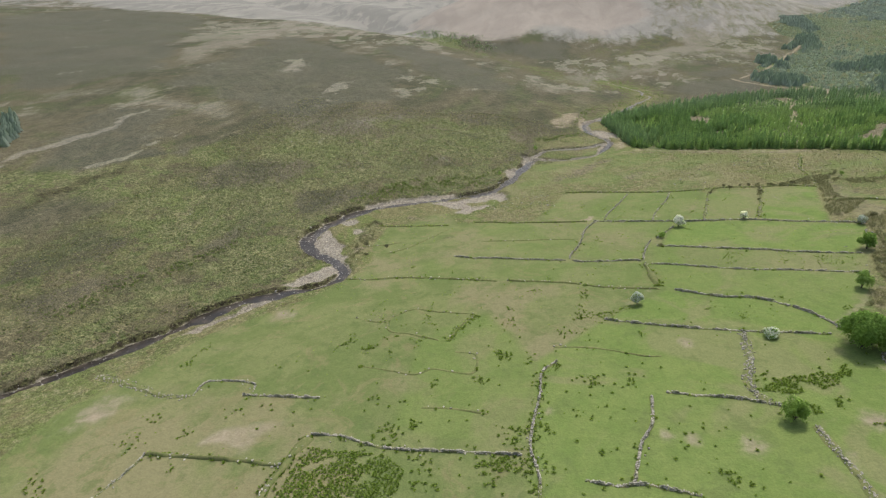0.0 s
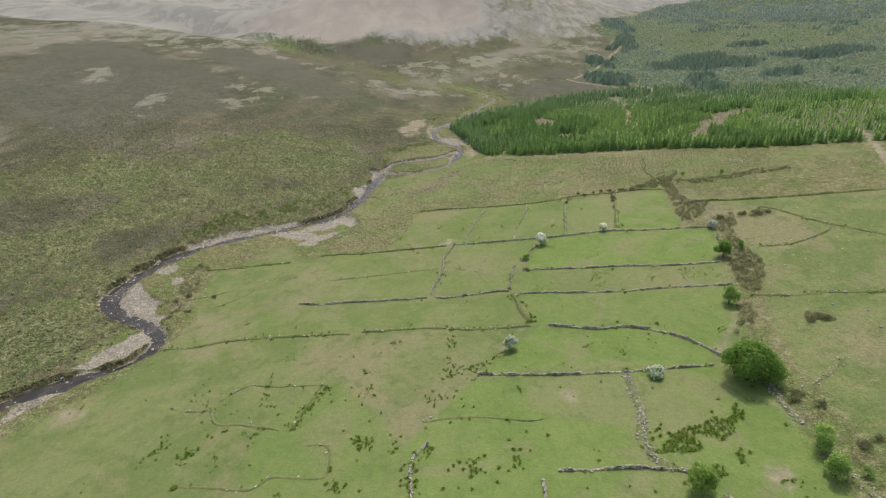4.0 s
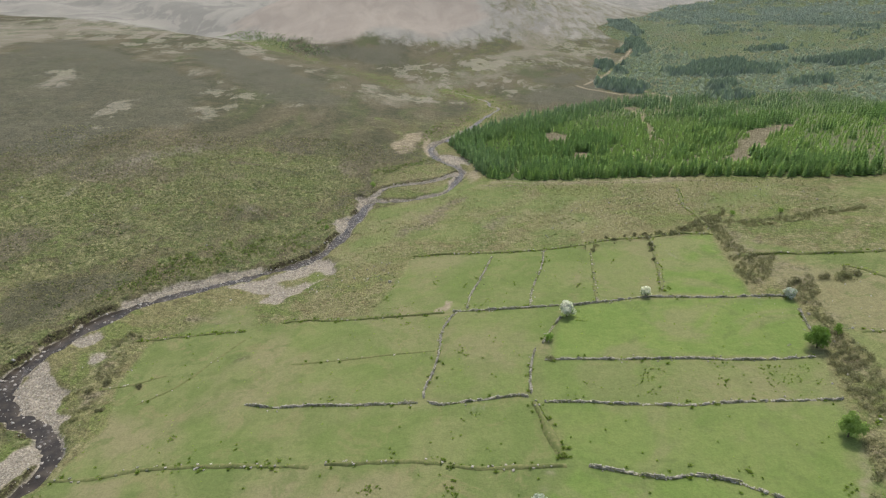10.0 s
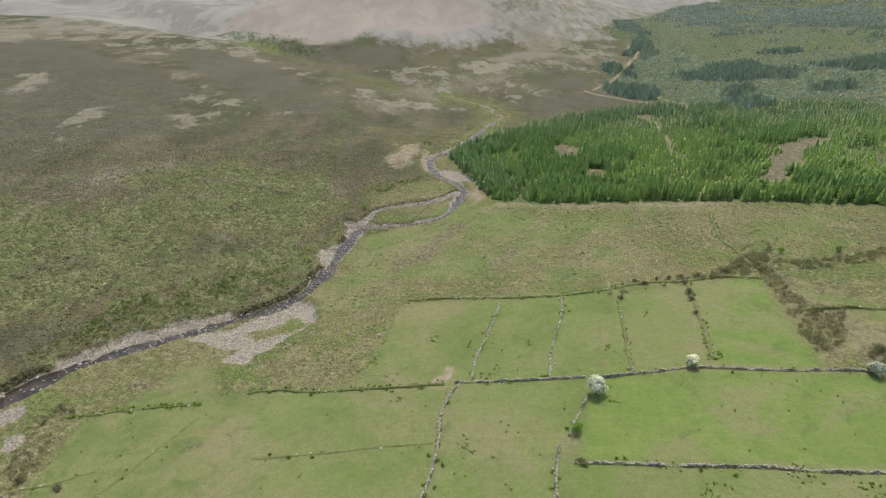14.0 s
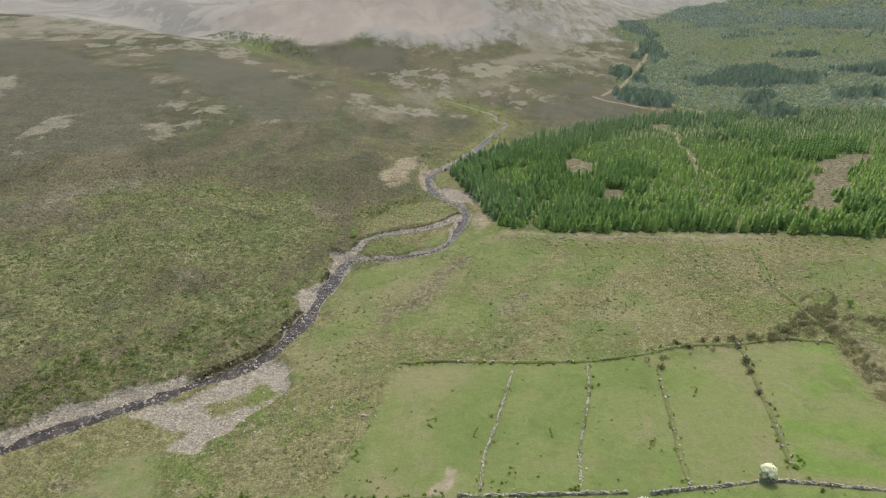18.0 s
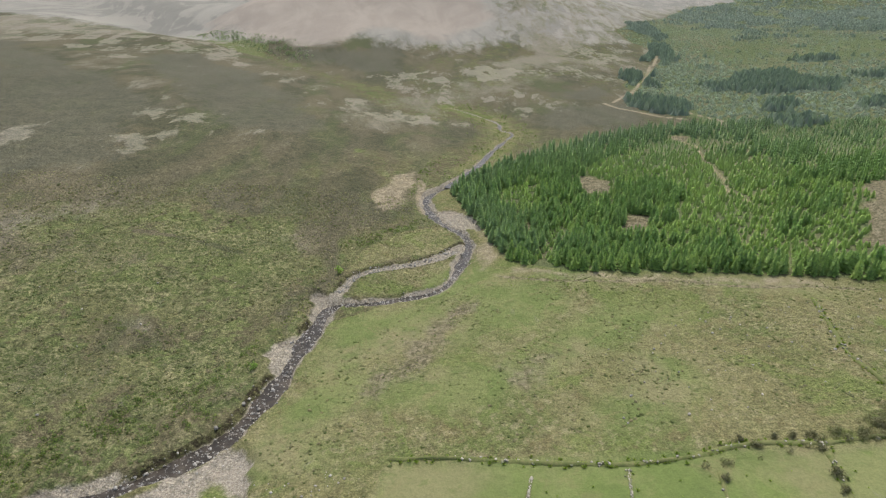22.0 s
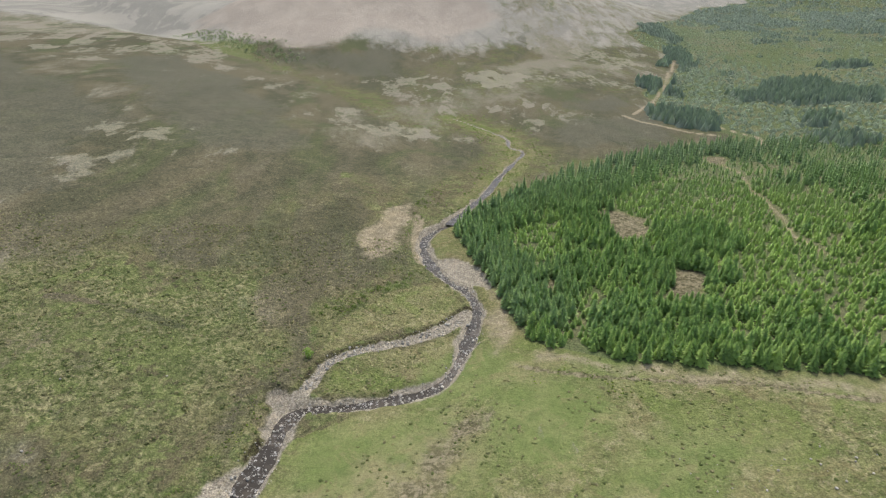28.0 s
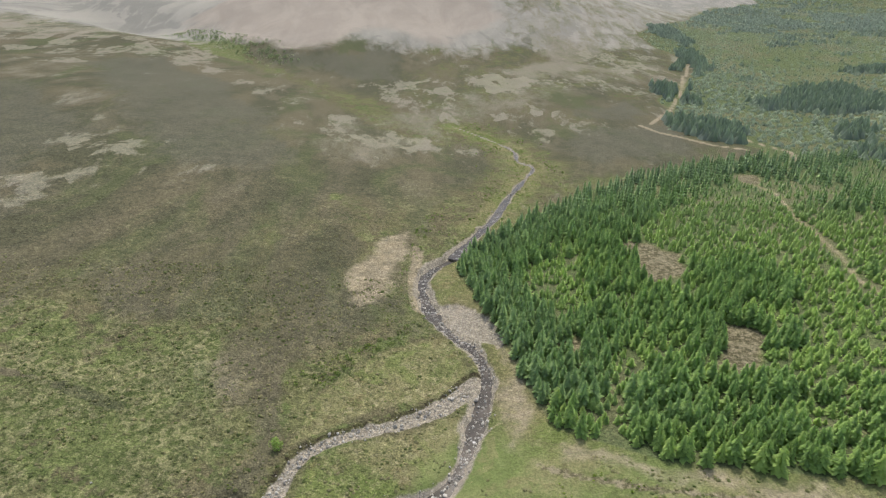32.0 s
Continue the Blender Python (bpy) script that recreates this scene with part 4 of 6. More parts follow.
def water_sheet(c, label):
    """The water: a strip along the course, level across."""
    p, n = c.p, len(c.p)
    d = np.gradient(p, axis=0)
    d /= np.linalg.norm(d, axis=1)[:, None]
    side = np.stack([-d[:, 1], d[:, 0]], -1)
    across = np.linspace(-1, 1, 7)
    co = np.concatenate([np.concatenate([p + side * (c.half * 1.25)[:, None] * k, c.level[:, None] - 0.05 * abs(k)], 1)[:, None] for k in across], 1)
    idx = np.arange(n * 7).reshape(n, 7)
    q = np.stack([idx[:-1, :-1], idx[:-1, 1:], idx[1:, 1:], idx[1:, :-1]], -1).reshape(-1, 4)
    me = mesh_of("river", co.reshape(-1, 3), q, WATER, True)
    give(me, "riffle", np.repeat(np.clip(0.45 + 0.55 * np.sin(np.arange(n) * 0.21 + 3 * np.sin(np.arange(n) * 0.05)), 0.1, 1) * np.interp(p[:, 1], [150, 280, 360], [0.15, 0.55, 1.0]), 7))
    tagged(new("river", me), label, "river", kind="structure")


water_sheet(MAIN, "shallow peaty stream running between gravel bars")
water_sheet(UPPER, "narrow stony stream coming down the glen")
# ---- pieces that are strewn in numbers ----
RNG = np.random.default_rng(11)


def strew(variants, at, turn, size, pick=None):
    """Places copies of small shapes (verts, triangles). Returns places, triangles and the copy's number at each vertex."""
    at, turn, size = np.asarray(at, float), np.asarray(turn, float), np.asarray(size, float)
    pick = RNG.integers(0, len(variants), len(at)) if pick is None else pick
    cos, tris, owner, base = [], [], [], 0
    for k, (v, f, *_) in enumerate(variants):
        m = np.nonzero(pick == k)[0]
        if not len(m):
            continue
        c, s = np.cos(turn[m])[:, None], np.sin(turn[m])[:, None]
        x, y, z = (v[None, :, i] * size[m, i][:, None] for i in range(3))
        co = np.stack([x * c - y * s, x * s + y * c, z], -1) + at[m][:, None]
        cos.append(co.reshape(-1, 3))
        tris.append((f[None] + (np.arange(len(m)) * len(v))[:, None, None] + base).reshape(-1, 3))
        owner.append(np.repeat(m, len(v)))
        base += len(m) * len(v)
    return np.concatenate(cos), np.concatenate(tris), np.concatenate(owner)


def on_ground(xy, sink=0.0):
    return np.column_stack([xy, ground_z(xy[:, 0], xy[:, 1]) - sink])


def within(poly, gap, jitter=0.45):
    """Loose rows of places inside a polygon."""
    q = np.array(poly, float)
    gx, gy = np.meshgrid(np.arange(q[:, 0].min(), q[:, 0].max(), gap), np.arange(q[:, 1].min(), q[:, 1].max(), gap))
    p = np.column_stack([gx.ravel(), gy.ravel()])
    p = p + RNG.uniform(-jitter, jitter, p.shape) * gap
    return p[inside(p[:, 0], p[:, 1], poly, 0.2) > 0.5]


def lumps(x, y, size, seed=0.0):
    """Smooth ups and downs of about that size, -1 to 1."""
    a = np.sin(x / size + seed + 1.4 * np.sin(y / size * 0.83 + seed)) * np.sin(y / size * 1.1 + 1.7 + 1.3 * np.sin(x / size * 0.71 + 2 * seed))
    b = np.sin(x / size * 2.3 + 2.1 * seed + np.sin(y / size * 1.9)) * np.sin(y / size * 2.1 + seed)
    return 0.65 * a + 0.35 * b


def rock(seed):
    r = np.random.default_rng(seed)
    v = np.array([(x, y, z) for x in (-1, 1) for y in (-1, 1) for z in (-1, 1)], float) * 0.5
    v = v * r.uniform(0.72, 1.08, v.shape) + r.normal(0, 0.05, v.shape)
    q = [(0, 1, 3, 2), (4, 6, 7, 5), (0, 4, 5, 1), (2, 3, 7, 6), (0, 2, 6, 4), (1, 5, 7, 3)]
    return v, np.array([t for a, b, c, d in q for t in ((a, b, c), (a, c, d))])


def boulder(seed):
    bm = bmesh.new()
    bmesh.ops.create_icosphere(bm, subdivisions=1, radius=0.5)
    r = np.random.default_rng(seed)
    for v in bm.verts:
        v.co *= float(r.uniform(0.78, 1.15))
    bm.verts.ensure_lookup_table()
    out = np.array([v.co[:] for v in bm.verts]), np.array([[v.index for v in f.verts] for f in bm.faces])
    bm.free()
    return out


def hummock(seed):
    """A low ragged clump of grass or heather."""
    r = np.random.default_rng(seed)
    n = 7
    a = np.arange(n) / n * 2 * np.pi
    r0, r1 = r.uniform(0.4, 0.6, n), r.uniform(0.22, 0.42, n)
    v = [np.column_stack([np.cos(a) * r0, np.sin(a) * r0, np.full(n, -0.12)]),
         np.column_stack([np.cos(a + 0.3) * r1, np.sin(a + 0.3) * r1, r.uniform(0.35, 0.95, n)]), np.array([[r.normal(0, 0.08), r.normal(0, 0.08), 0.9]])]
    f = []
    for i in range(n):
        j = (i + 1) % n
        f += [(i, j, n + i), (j, n + j, n + i), (n + i, n + j, 2 * n)]
    return np.vstack(v), np.array(f)


def tuft(seed, blades=15):
    """A rush tuft: stiff blades that lean outwards."""
    r = np.random.default_rng(seed)
    v, f = [], []
    for k in range(blades):
        a, lean, h, w = r.uniform(0, 2 * np.pi), r.uniform(0.1, 0.62), r.uniform(0.65, 1.05), r.uniform(0.07, 0.14)
        d, s = np.array([np.cos(a), np.sin(a), 0]), np.array([-np.sin(a), np.cos(a), 0])
        root = d * r.uniform(0, 0.22)
        n = len(v)
        v += [root - s * w + (0, 0, -0.1), root + s * w + (0, 0, -0.1), root + d * lean * 0.6 + s * w + (0, 0, h * 0.7), root + d * lean + (0, 0, h * 0.85), root + d * lean * 0.6 - s * w + (0, 0, h * 0.7)]
        f += [(n, n + 1, n + 2), (n, n + 2, n + 4), (n + 4, n + 2, n + 3)]
    return np.array(v), np.array(f)


def spruce(seed, tiers, arms):
    """A spruce crown of unit height: drooping boughs in whorls round a slim core. Gives places, triangles and how near each place is to a bough's end."""
    r = np.random.default_rng(seed)
    v, f, ends = [], [], []
    for k in range(tiers):
        z = 0.05 + 0.90 * (k / tiers) ** 0.92
        reach = 0.290 * (1 - z) ** 0.72 + 0.014
        turn = r.uniform(0, 6.28)
        for j in range(arms):
            a = turn + (j + r.uniform(-0.3, 0.3)) * 2 * np.pi / arms
            d, s = np.array([np.cos(a), np.sin(a), 0]), np.array([-np.sin(a), np.cos(a), 0])
            q, w = reach * r.uniform(0.68, 1.25), reach * r.uniform(0.22, 0.36)
            n = len(v)
            v += [np.array([0, 0, z + 0.085]), d * q * 0.62 + s * w + (0, 0, z + 0.012), d * q + (0, 0, z - 0.020 + r.normal(0, 0.018)), d * q * 0.62 - s * w + (0, 0, z + 0.012)]
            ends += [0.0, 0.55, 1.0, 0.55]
            f += [(n, n + 2, n + 1), (n, n + 3, n + 2)]
    n, m = len(v), 6
    v += [np.array([np.cos(a) * 0.115, np.sin(a) * 0.115, 0.02]) for a in np.arange(m) * 2 * np.pi / m] + [np.array([0, 0, 1.0])]
    f += [(n + i, n + (i + 1) % m, n + m) for i in range(m)]
    return np.array(v), np.array(f), np.array(ends + [0.0] * m + [1.0])


def far_crown(seed, peak):
    """A distant tree's crown: a lumpy blunt cone, as broad as it is high."""
    r = np.random.default_rng(seed)
    n = 5
    a = np.arange(n) / n * 2 * np.pi + r.uniform(0, 1)
    r0, r1 = r.uniform(0.40, 0.58, n), r.uniform(0.16, 0.32, n) * (2 - peak)
    v = np.vstack([np.column_stack([np.cos(a) * r0, np.sin(a) * r0, r.uniform(-0.1, 0.08, n)]),
                   np.column_stack([np.cos(a + 0.5) * r1, np.sin(a + 0.5) * r1, r.uniform(0.42, 0.72, n)]), [[0, 0, r.uniform(0.85, 1.05)]]])
    f = []
    for i in range(n):
        j = (i + 1) % n
        f += [(i, j, n + i), (j, n + j, n + i), (n + i, n + j, 2 * n)]
    return v, np.array(f)


def tube(pts, radii, sides=6):
    v, f = [], []
    pts = [np.array(p, float) for p in pts]
    for i, (p, r) in enumerate(zip(pts, radii)):
        d = pts[min(i + 1, len(pts) - 1)] - pts[max(i - 1, 0)]
        d = d / np.linalg.norm(d)
        s = np.cross(d, (0.3, 1, 0.1))
        s /= np.linalg.norm(s)
        u = np.cross(s, d)
        v += [p + (s * np.cos(a) + u * np.sin(a)) * r for a in np.arange(sides) * 2 * np.pi / sides]
    for i in range(len(pts) - 1):
        for j in range(sides):
            a, b, k = i * sides + j, i * sides + (j + 1) % sides, sides
            f += [(a, b, b + k), (a, b + k, a + k)]
    return np.array(v), np.array(f)


def part(name, me, parent, label="", kind=""):
    ob = new(name, me)
    ob.parent = parent
    return tagged(ob, label, kind=kind)


def thing(name, at, label, category, group=""):
    ob = new(name)
    ob.location = at
    return tagged(ob, label, category, group)


# ---- dry stone walls and turf banks ----
ROCKS = [rock(k) for k in range(10)]


def along(pts, step):
    p = fine_line(pts, step) if len(pts) > 2 else np.array([np.array(pts[0]) + (np.array(pts[1]) - pts[0]) * u for u in np.linspace(0, 1, max(2, int(math.dist(*pts) / step)))])
    d = np.gradient(p, axis=0)
    d = d / np.linalg.norm(d, axis=1)[:, None]
    return p, np.column_stack([-d[:, 1], d[:, 0]]), np.arctan2(d[:, 1], d[:, 0])


def ridge_mesh(name, pts, width, height, base, seed, material=None):
    """A ridge of turf along a line, uneven in height and width."""
    p, side, _ = along(pts, 1.2)
    n = len(p)
    r = np.random.default_rng(seed)
    w = width * (1 + 0.25 * smooth_run(r.normal(0, 1.6, n), 2))
    h = height * np.clip(1 + 0.35 * smooth_run(r.normal(0, 1.6, n), 2), 0.25, 1.7)
    h[0] = h[-1] = 0.05
    rows = []
    for k, up in ((-1, -0.15), (-0.72, 0.45), (-0.25, 0.95), (0.25, 1.0), (0.7, 0.5), (1, -0.15)):
        q = p + side * (w * 0.5 * k * (1 + r.normal(0, 0.06, n)))[:, None]
        rows.append(np.column_stack([q, ground_z(q[:, 0], q[:, 1]) + h * up + r.normal(0, 0.03, n)])[:, None])
    co = np.concatenate(rows, 1)
    idx = np.arange(n * 6).reshape(n, 6)
    f = np.stack([idx[:-1, :-1], idx[:-1, 1:], idx[1:, 1:], idx[1:, :-1]], -1).reshape(-1, 4)[:, ::-1]
    return mesh_of(name, co.reshape(-1, 3) - base, f, material or BANKGRASS, True)


def wall_stones(pts, height, seed, gaps=0.2):
    p, side, turn = along(pts, 0.46)
    r = np.random.default_rng(seed)
    n = len(p)
    tall = height * np.clip(0.78 + 0.42 * smooth_run(r.normal(0, 2.4, n), 7) + 0.3 * smooth_run(r.normal(0, 2.0, n), 2), 0.05, 1.25)
    at, rot, size = [], [], []
    for off, lift, need in ((-0.17, 0.16, 0.0), (0.17, 0.16, 0.0), (-0.12, 0.5, 0.5), (0.12, 0.5, 0.55), (0.0, 0.82, 0.85), (0.0, 1.05, 1.15)):
        keep = (tall > need * height * r.uniform(0.75, 1.05, n)) & (r.uniform(0, 1, n) > gaps)
        q = p[keep] + side[keep] * (off + r.normal(0, 0.07, keep.sum()))[:, None] + r.normal(0, 0.05, (keep.sum(), 2))
        at.append(np.column_stack([q, ground_z(q[:, 0], q[:, 1]) + lift * height]))
        rot.append(turn[keep] + r.normal(0, 0.25, keep.sum()))
        size.append(np.column_stack([r.uniform(0.28, 0.58, keep.sum()), r.uniform(0.22, 0.38, keep.sum()), r.uniform(0.24, 0.42, keep.sum()) * height]))
    k = max(2, n // 9)
    i = r.integers(0, n, k)
    q = p[i] + side[i] * r.normal(0, 0.85, k)[:, None]
    at.append(np.column_stack([q, ground_z(q[:, 0], q[:, 1]) + 0.08]))
    rot.append(r.uniform(0, 6, k))
    size.append(r.uniform(0.25, 0.5, (k, 3)))
    return np.concatenate(at), np.concatenate(rot), np.concatenate(size)


WALL_NO = iter(range(1000))


def stone_wall(label, pts, height=0.8, turf=0.22):
    height *= 0.85
    no = next(WALL_NO)
    mid = pts[len(pts) // 2]
    base = np.array([*mid, ground_z(*mid)[0]])
    wall = thing("stone_wall", base, label, "wall", "dry stone field walls")
    at, rot, size = wall_stones(pts, height, 100 + no)
    co, f, _ = strew(ROCKS, at - base, rot, size)
    part("stonework", mesh_of("stonework", co, f, WALLSTONE), wall, kind="stuff")
    part("turf_footing", ridge_mesh("turf_footing", pts, 0.95, turf * 0.7, base, 300 + no), wall, "grass-grown earth at the foot of the wall")
    co, f = line_tufts(pts, 0.12, 0.95, 500 + no)
    part("rush_growth", mesh_of("rush_growth", co - base, f, RUSH), wall, kind="stuff")


def line_tufts(pts, per_metre, spreads, seed, size=(0.5, 0.9)):
    p, side, _ = along(pts, 0.5)
    r = np.random.default_rng(seed)
    n = max(3, int(len(p) * 0.5 * per_metre * 2))
    i = r.integers(0, len(p), n)
    q = p[i] + side[i] * r.normal(0, spreads, n)[:, None] + r.normal(0, 0.3, (n, 2))
    s = r.uniform(*size, n)
    co, f, _ = strew(TUFTS, on_ground(q, 0.02), r.uniform(0, 6, n), np.column_stack([s * 1.4, s * 1.4, s * 0.7]))
    return co, f


def field_bank(label, pts, height=0.42, width=1.35, tufts=0.5, stones=1.0):
    no = next(WALL_NO)
    mid = pts[len(pts) // 2]
    base = np.array([*mid, ground_z(*mid)[0]])
    bank = thing("field_bank", base, label, "bank", "turf field banks")
    part("turf_ridge", ridge_mesh("turf_ridge", pts, width, height, base, 700 + no), bank)
    r = np.random.default_rng(no)
    p, side, _ = along(pts, 0.5)
    i = r.integers(0, len(p), max(4, int(len(p) * 0.25 * stones)))
    q = p[i] + side[i] * r.normal(0, 0.5, len(i))[:, None]
    at = on_ground(q)
    at[:, 2] += height * r.uniform(0.5, 0.95, len(i)) * np.exp(-(np.linalg.norm(q - p[i], axis=1) / (0.4 * width)) ** 2)
    co, f, _ = strew(ROCKS, at - base, r.uniform(0, 6, len(i)), r.uniform(0.3, 0.7, (len(i), 3)))
    part("loose_stone", mesh_of("loose_stone", co, f, WALLSTONE), bank, kind="stuff")
    co, f = line_tufts(pts, tufts, 0.7, 900 + no)
    part("rush_growth", mesh_of("rush_growth", co - base, f, RUSH), bank, "dark rush tufts growing on the bank", kind="stuff")


TUFTS = [tuft(k) for k in range(6)]
ROCK_MESHES = [mesh_of("stone", v, f, WALLSTONE_SINGLE) for v, f in (rock(40 + k) for k in range(8))]


def rubble_wall(label, pts, count, spreads=0.75):
    """A tumbled wall: single stones lying in a loose band."""
    no = next(WALL_NO)
    mid = pts[len(pts) // 2]
    base = np.array([*mid, ground_z(*mid)[0]])
    wall = thing("tumbled_wall", base, label, "wall", "tumbled stone walls")
    part("turf_footing", ridge_mesh("turf_footing", pts, 2.2, 0.3, base, 300 + no), wall)
    p, side, _ = along(pts, 0.3)
    r = np.random.default_rng(1200 + no)
    i = np.linspace(0, len(p) - 1, count).astype(int)
    off = np.clip(r.normal(0, spreads, count), -2 * spreads, 2 * spreads)
    q = p[i] + side[i] * off[:, None]
    z = ground_z(q[:, 0], q[:, 1])
    for k in range(count):
        s = r.uniform(0.26, 0.60)
        ob = new("stone", ROCK_MESHES[k % 8])
        ob.parent = wall
        ob.location = (*(q[k] - base[:2]), z[k] - base[2] + s * 0.22 + 0.35 * max(0, 1 - abs(off[k]) / 0.8) * r.uniform(0.3, 1))
        ob.rotation_euler = (r.normal(0, 0.25), r.normal(0, 0.25), r.uniform(0, 6.28))
        ob.scale = (s, s * r.uniform(0.65, 1.0), s * r.uniform(0.5, 0.85))


GREY = "grey lichened dry stone wall between green pastures"
stone_wall(GREY, [(-47, 180), (-38, 177), (-28, 176), (-16, 174), (-8, 173), (2, 172)])
stone_wall(GREY, [(5, 172), (8, 170), (13, 170), (21, 170), (29, 170), (32, 169)])
stone_wall("grey dry stone wall rising across the pasture", [(4, 174), (4, 176), (5, 180), (7, 186), (9, 196), (10, 205), (11, 210), (14, 217), (16, 220)], 0.9)
stone_wall(GREY, [(15, 221), (23, 220), (31, 219), (41, 218), (51, 217)], 0.9)
stone_wall("long grey dry stone wall with hawthorns beside it", [(56, 216), (64, 216), (72, 216), (81, 216), (93, 213), (104, 210), (115, 208), (125, 205)])
stone_wall("short overgrown stone wall below a hawthorn", [(50, 209), (45, 201), (41, 194)])
stone_wall("grey dry stone wall with dark bushes at its foot", [(38, 191), (36, 185), (34, 177), (33, 170)], 0.9)
stone_wall("low grey stone wall along a rushy pasture", [(36, 166), (46, 164), (57, 161), (72, 158), (76, 158), (86, 157), (100, 155), (106, 154)], 0.75)
stone_wall("curving grey stone wall with a dark shaded foot", [(41, 142), (48, 139), (56, 136), (62, 136), (69, 133), (74, 129), (78, 125), (81, 120), (83, 115)], 0.95)
stone_wall("grey stone wall leading to a large green tree", [(16, 120), (24, 118), (40, 115), (56, 113), (68, 112), (79, 111)], 0.85)
stone_wall("dark mossy stone wall across a close-grazed pasture", [(30, 80), (38, 79), (47, 78), (54, 76), (57, 75)], 0.85)
stone_wall("broken stone wall with rushes along it", [(26, 78), (25, 67), (22, 60), (21, 56), (19, 46)])
stone_wall("dark mossy stone wall with rush clumps", [(9, 46), (15, 45), (22, 46), (26, 45), (32, 44)], 0.85)
stone_wall("dark stone wall above a rush-grown field", [(-62, 57), (-54, 57), (-44, 54), (-37, 53), (-28, 53), (-19, 53), (-12, 53), (-6, 53)], 0.85)
stone_wall("crooked ruined stone wall in open pasture", [(-109, 72), (-109, 79), (-101, 80), (-92, 79), (-90, 75)], 0.6, 0.15)
stone_wall("low broken stone wall in open pasture", [(-92, 73), (-79, 73), (-67, 73)], 0.9)
stone_wall("faint tumbledown stone wall running downhill", [(-106, 45), (-106, 40), (-107, 35), (-109, 28)], 0.6)
stone_wall("overgrown stone wall lined with rush clumps", [(1, 94), (-3, 88), (-3, 77), (-4, 65), (-4, 56), (-2, 49), (-1, 44), (-1, 38)], 0.7)
stone_wall("low stone wall dividing two strips of pasture", [(34, 266), (29, 251), (25, 240), (22, 232), (20, 222)], 0.6, 0.3)
stone_wall("short stone wall beside a bushy lane", [(122, 197), (119, 188), (117, 182)])
TURF = "old turf bank with rushes between pastures"
field_bank(TURF, [(-98, 223), (-90, 224), (-83, 226), (-72, 226), (-59, 225)], 0.32, 1.2, 0.9, 0.4)
field_bank(TURF, [(-47, 228), (-39, 228), (-28, 225), (-20, 224), (-3, 222), (12, 221)], 0.42, 1.2, 0.9, 0.6)
stone_wall("long low grey stone wall along a bright pasture", [(40, 185), (46, 184), (56, 182), (66, 180), (78, 178), (90, 175), (101, 173), (111, 172)], 0.75, 0.3)
field_bank("bushy turf bank between two walls", [(33, 167), (34, 159), (35, 150), (36, 145)], 0.7, 2.4, 1.4)
field_bank("long brown turf bank starting at the river", [(-91, 158), (-79, 157), (-72, 158), (-65, 158), (-54, 157), (-41, 155), (-36, 154), (-24, 152)], 0.4, 1.5, 0.3)
field_bank("brown turf bank across the pasture", [(-20, 152), (-13, 151), (-10, 151), (-1, 150), (8, 148)], 0.42, 1.5, 0.3)
field_bank("brown turf bank meeting a stone wall", [(9, 147), (17, 145), (27, 144), (36, 143)], 0.45, 1.5, 0.3)
field_bank("low turf bank in open pasture", [(-106, 46), (-95, 46), (-85, 46), (-76, 46), (-68, 45), (-65, 45)], 0.7)
field_bank("dark rush-grown turf bank", [(-62, 56), (-64, 50), (-64, 44), (-65, 40), (-65, 32)], 0.7, 2.4, 1.6)
for line in ([(-52, 129), (-42, 126), (-28, 124)], [(-52, 129), (-57, 125), (-60, 119), (-57, 112), (-49, 110), (-38, 106)], [(-74, 122), (-66, 119), (-60, 119)], [(-28, 124), (-32, 116), (-35, 106)],
             [(-60, 90), (-50, 88), (-41, 86), (-36, 89), (-27, 87), (-23, 88), (-24, 97), (-31, 99)], [(0, 102), (12, 102), (26, 98), (31, 98)], [(-35, 70), (-27, 70), (-16, 68)],
             [(-98, 197), (-87, 198), (-78, 201)], [(-82, 186), (-72, 194), (-65, 206), (-58, 219)], [(-38, 199), (-20, 198), (-6, 198), (8, 197)]):
    field_bank("faint old turf bank in close-grazed pasture", line, 0.20, 1.0, 0.06, 0.3)
field_bank("scrubby dark bank between pasture and rough hill grass", [(0, 277), (17, 275), (39, 270), (56, 267), (70, 267), (86, 269), (102, 267), (115, 267), (126, 263)], 0.5, 1.5, 0.7)
stone_wall("low pale stone wall sunk in turf between pastures", [(56, 265), (52, 250), (45, 232), (42, 220)], 0.5, 0.25)
field_bank("bushy turf bank dividing two pastures", [(75, 262), (70, 241), (66, 224), (65, 217)], 0.26, 1.3, 0.14)
field_bank("bushy turf bank beside a bright green field", [(101, 265), (96, 247), (92, 232), (88, 219)], 0.4, 1.5, 0.35)
field_bank("dark hedge bank on the rough slope", [(125, 239), (139, 237), (147, 234), (167, 230), (182, 228), (199, 226), (240, 219)], 0.7, 1.8, 1.0)
field_bank("faint hedge bank on the dull pasture", [(108, 146), (116, 143), (120, 142), (130, 141), (138, 139), (150, 137), (175, 132)], 0.4, 1.4, 0.6)
field_bank("broken hedge bank crossing the dull pasture", [(152, 223), (157, 216), (160, 207), (163, 199), (167, 192), (172, 184), (180, 172)], 0.35, 1.4, 0.5)
field_bank("low green bank curving over the dull pasture", [(130, 181), (142, 180), (156, 185), (168, 193)], 0.3, 1.2, 0.3)
field_bank("old wall line with rushes climbing the rough slope", [(140, 331), (134, 312), (130, 299), (130, 286), (127, 266)], 0.4, 1.5, 0.4)
rubble_wall("wide tumbled wall of pale grey boulders", [(56, 112), (55, 102), (54, 95), (52, 90), (51, 83), (53, 78), (54, 76)], 240)
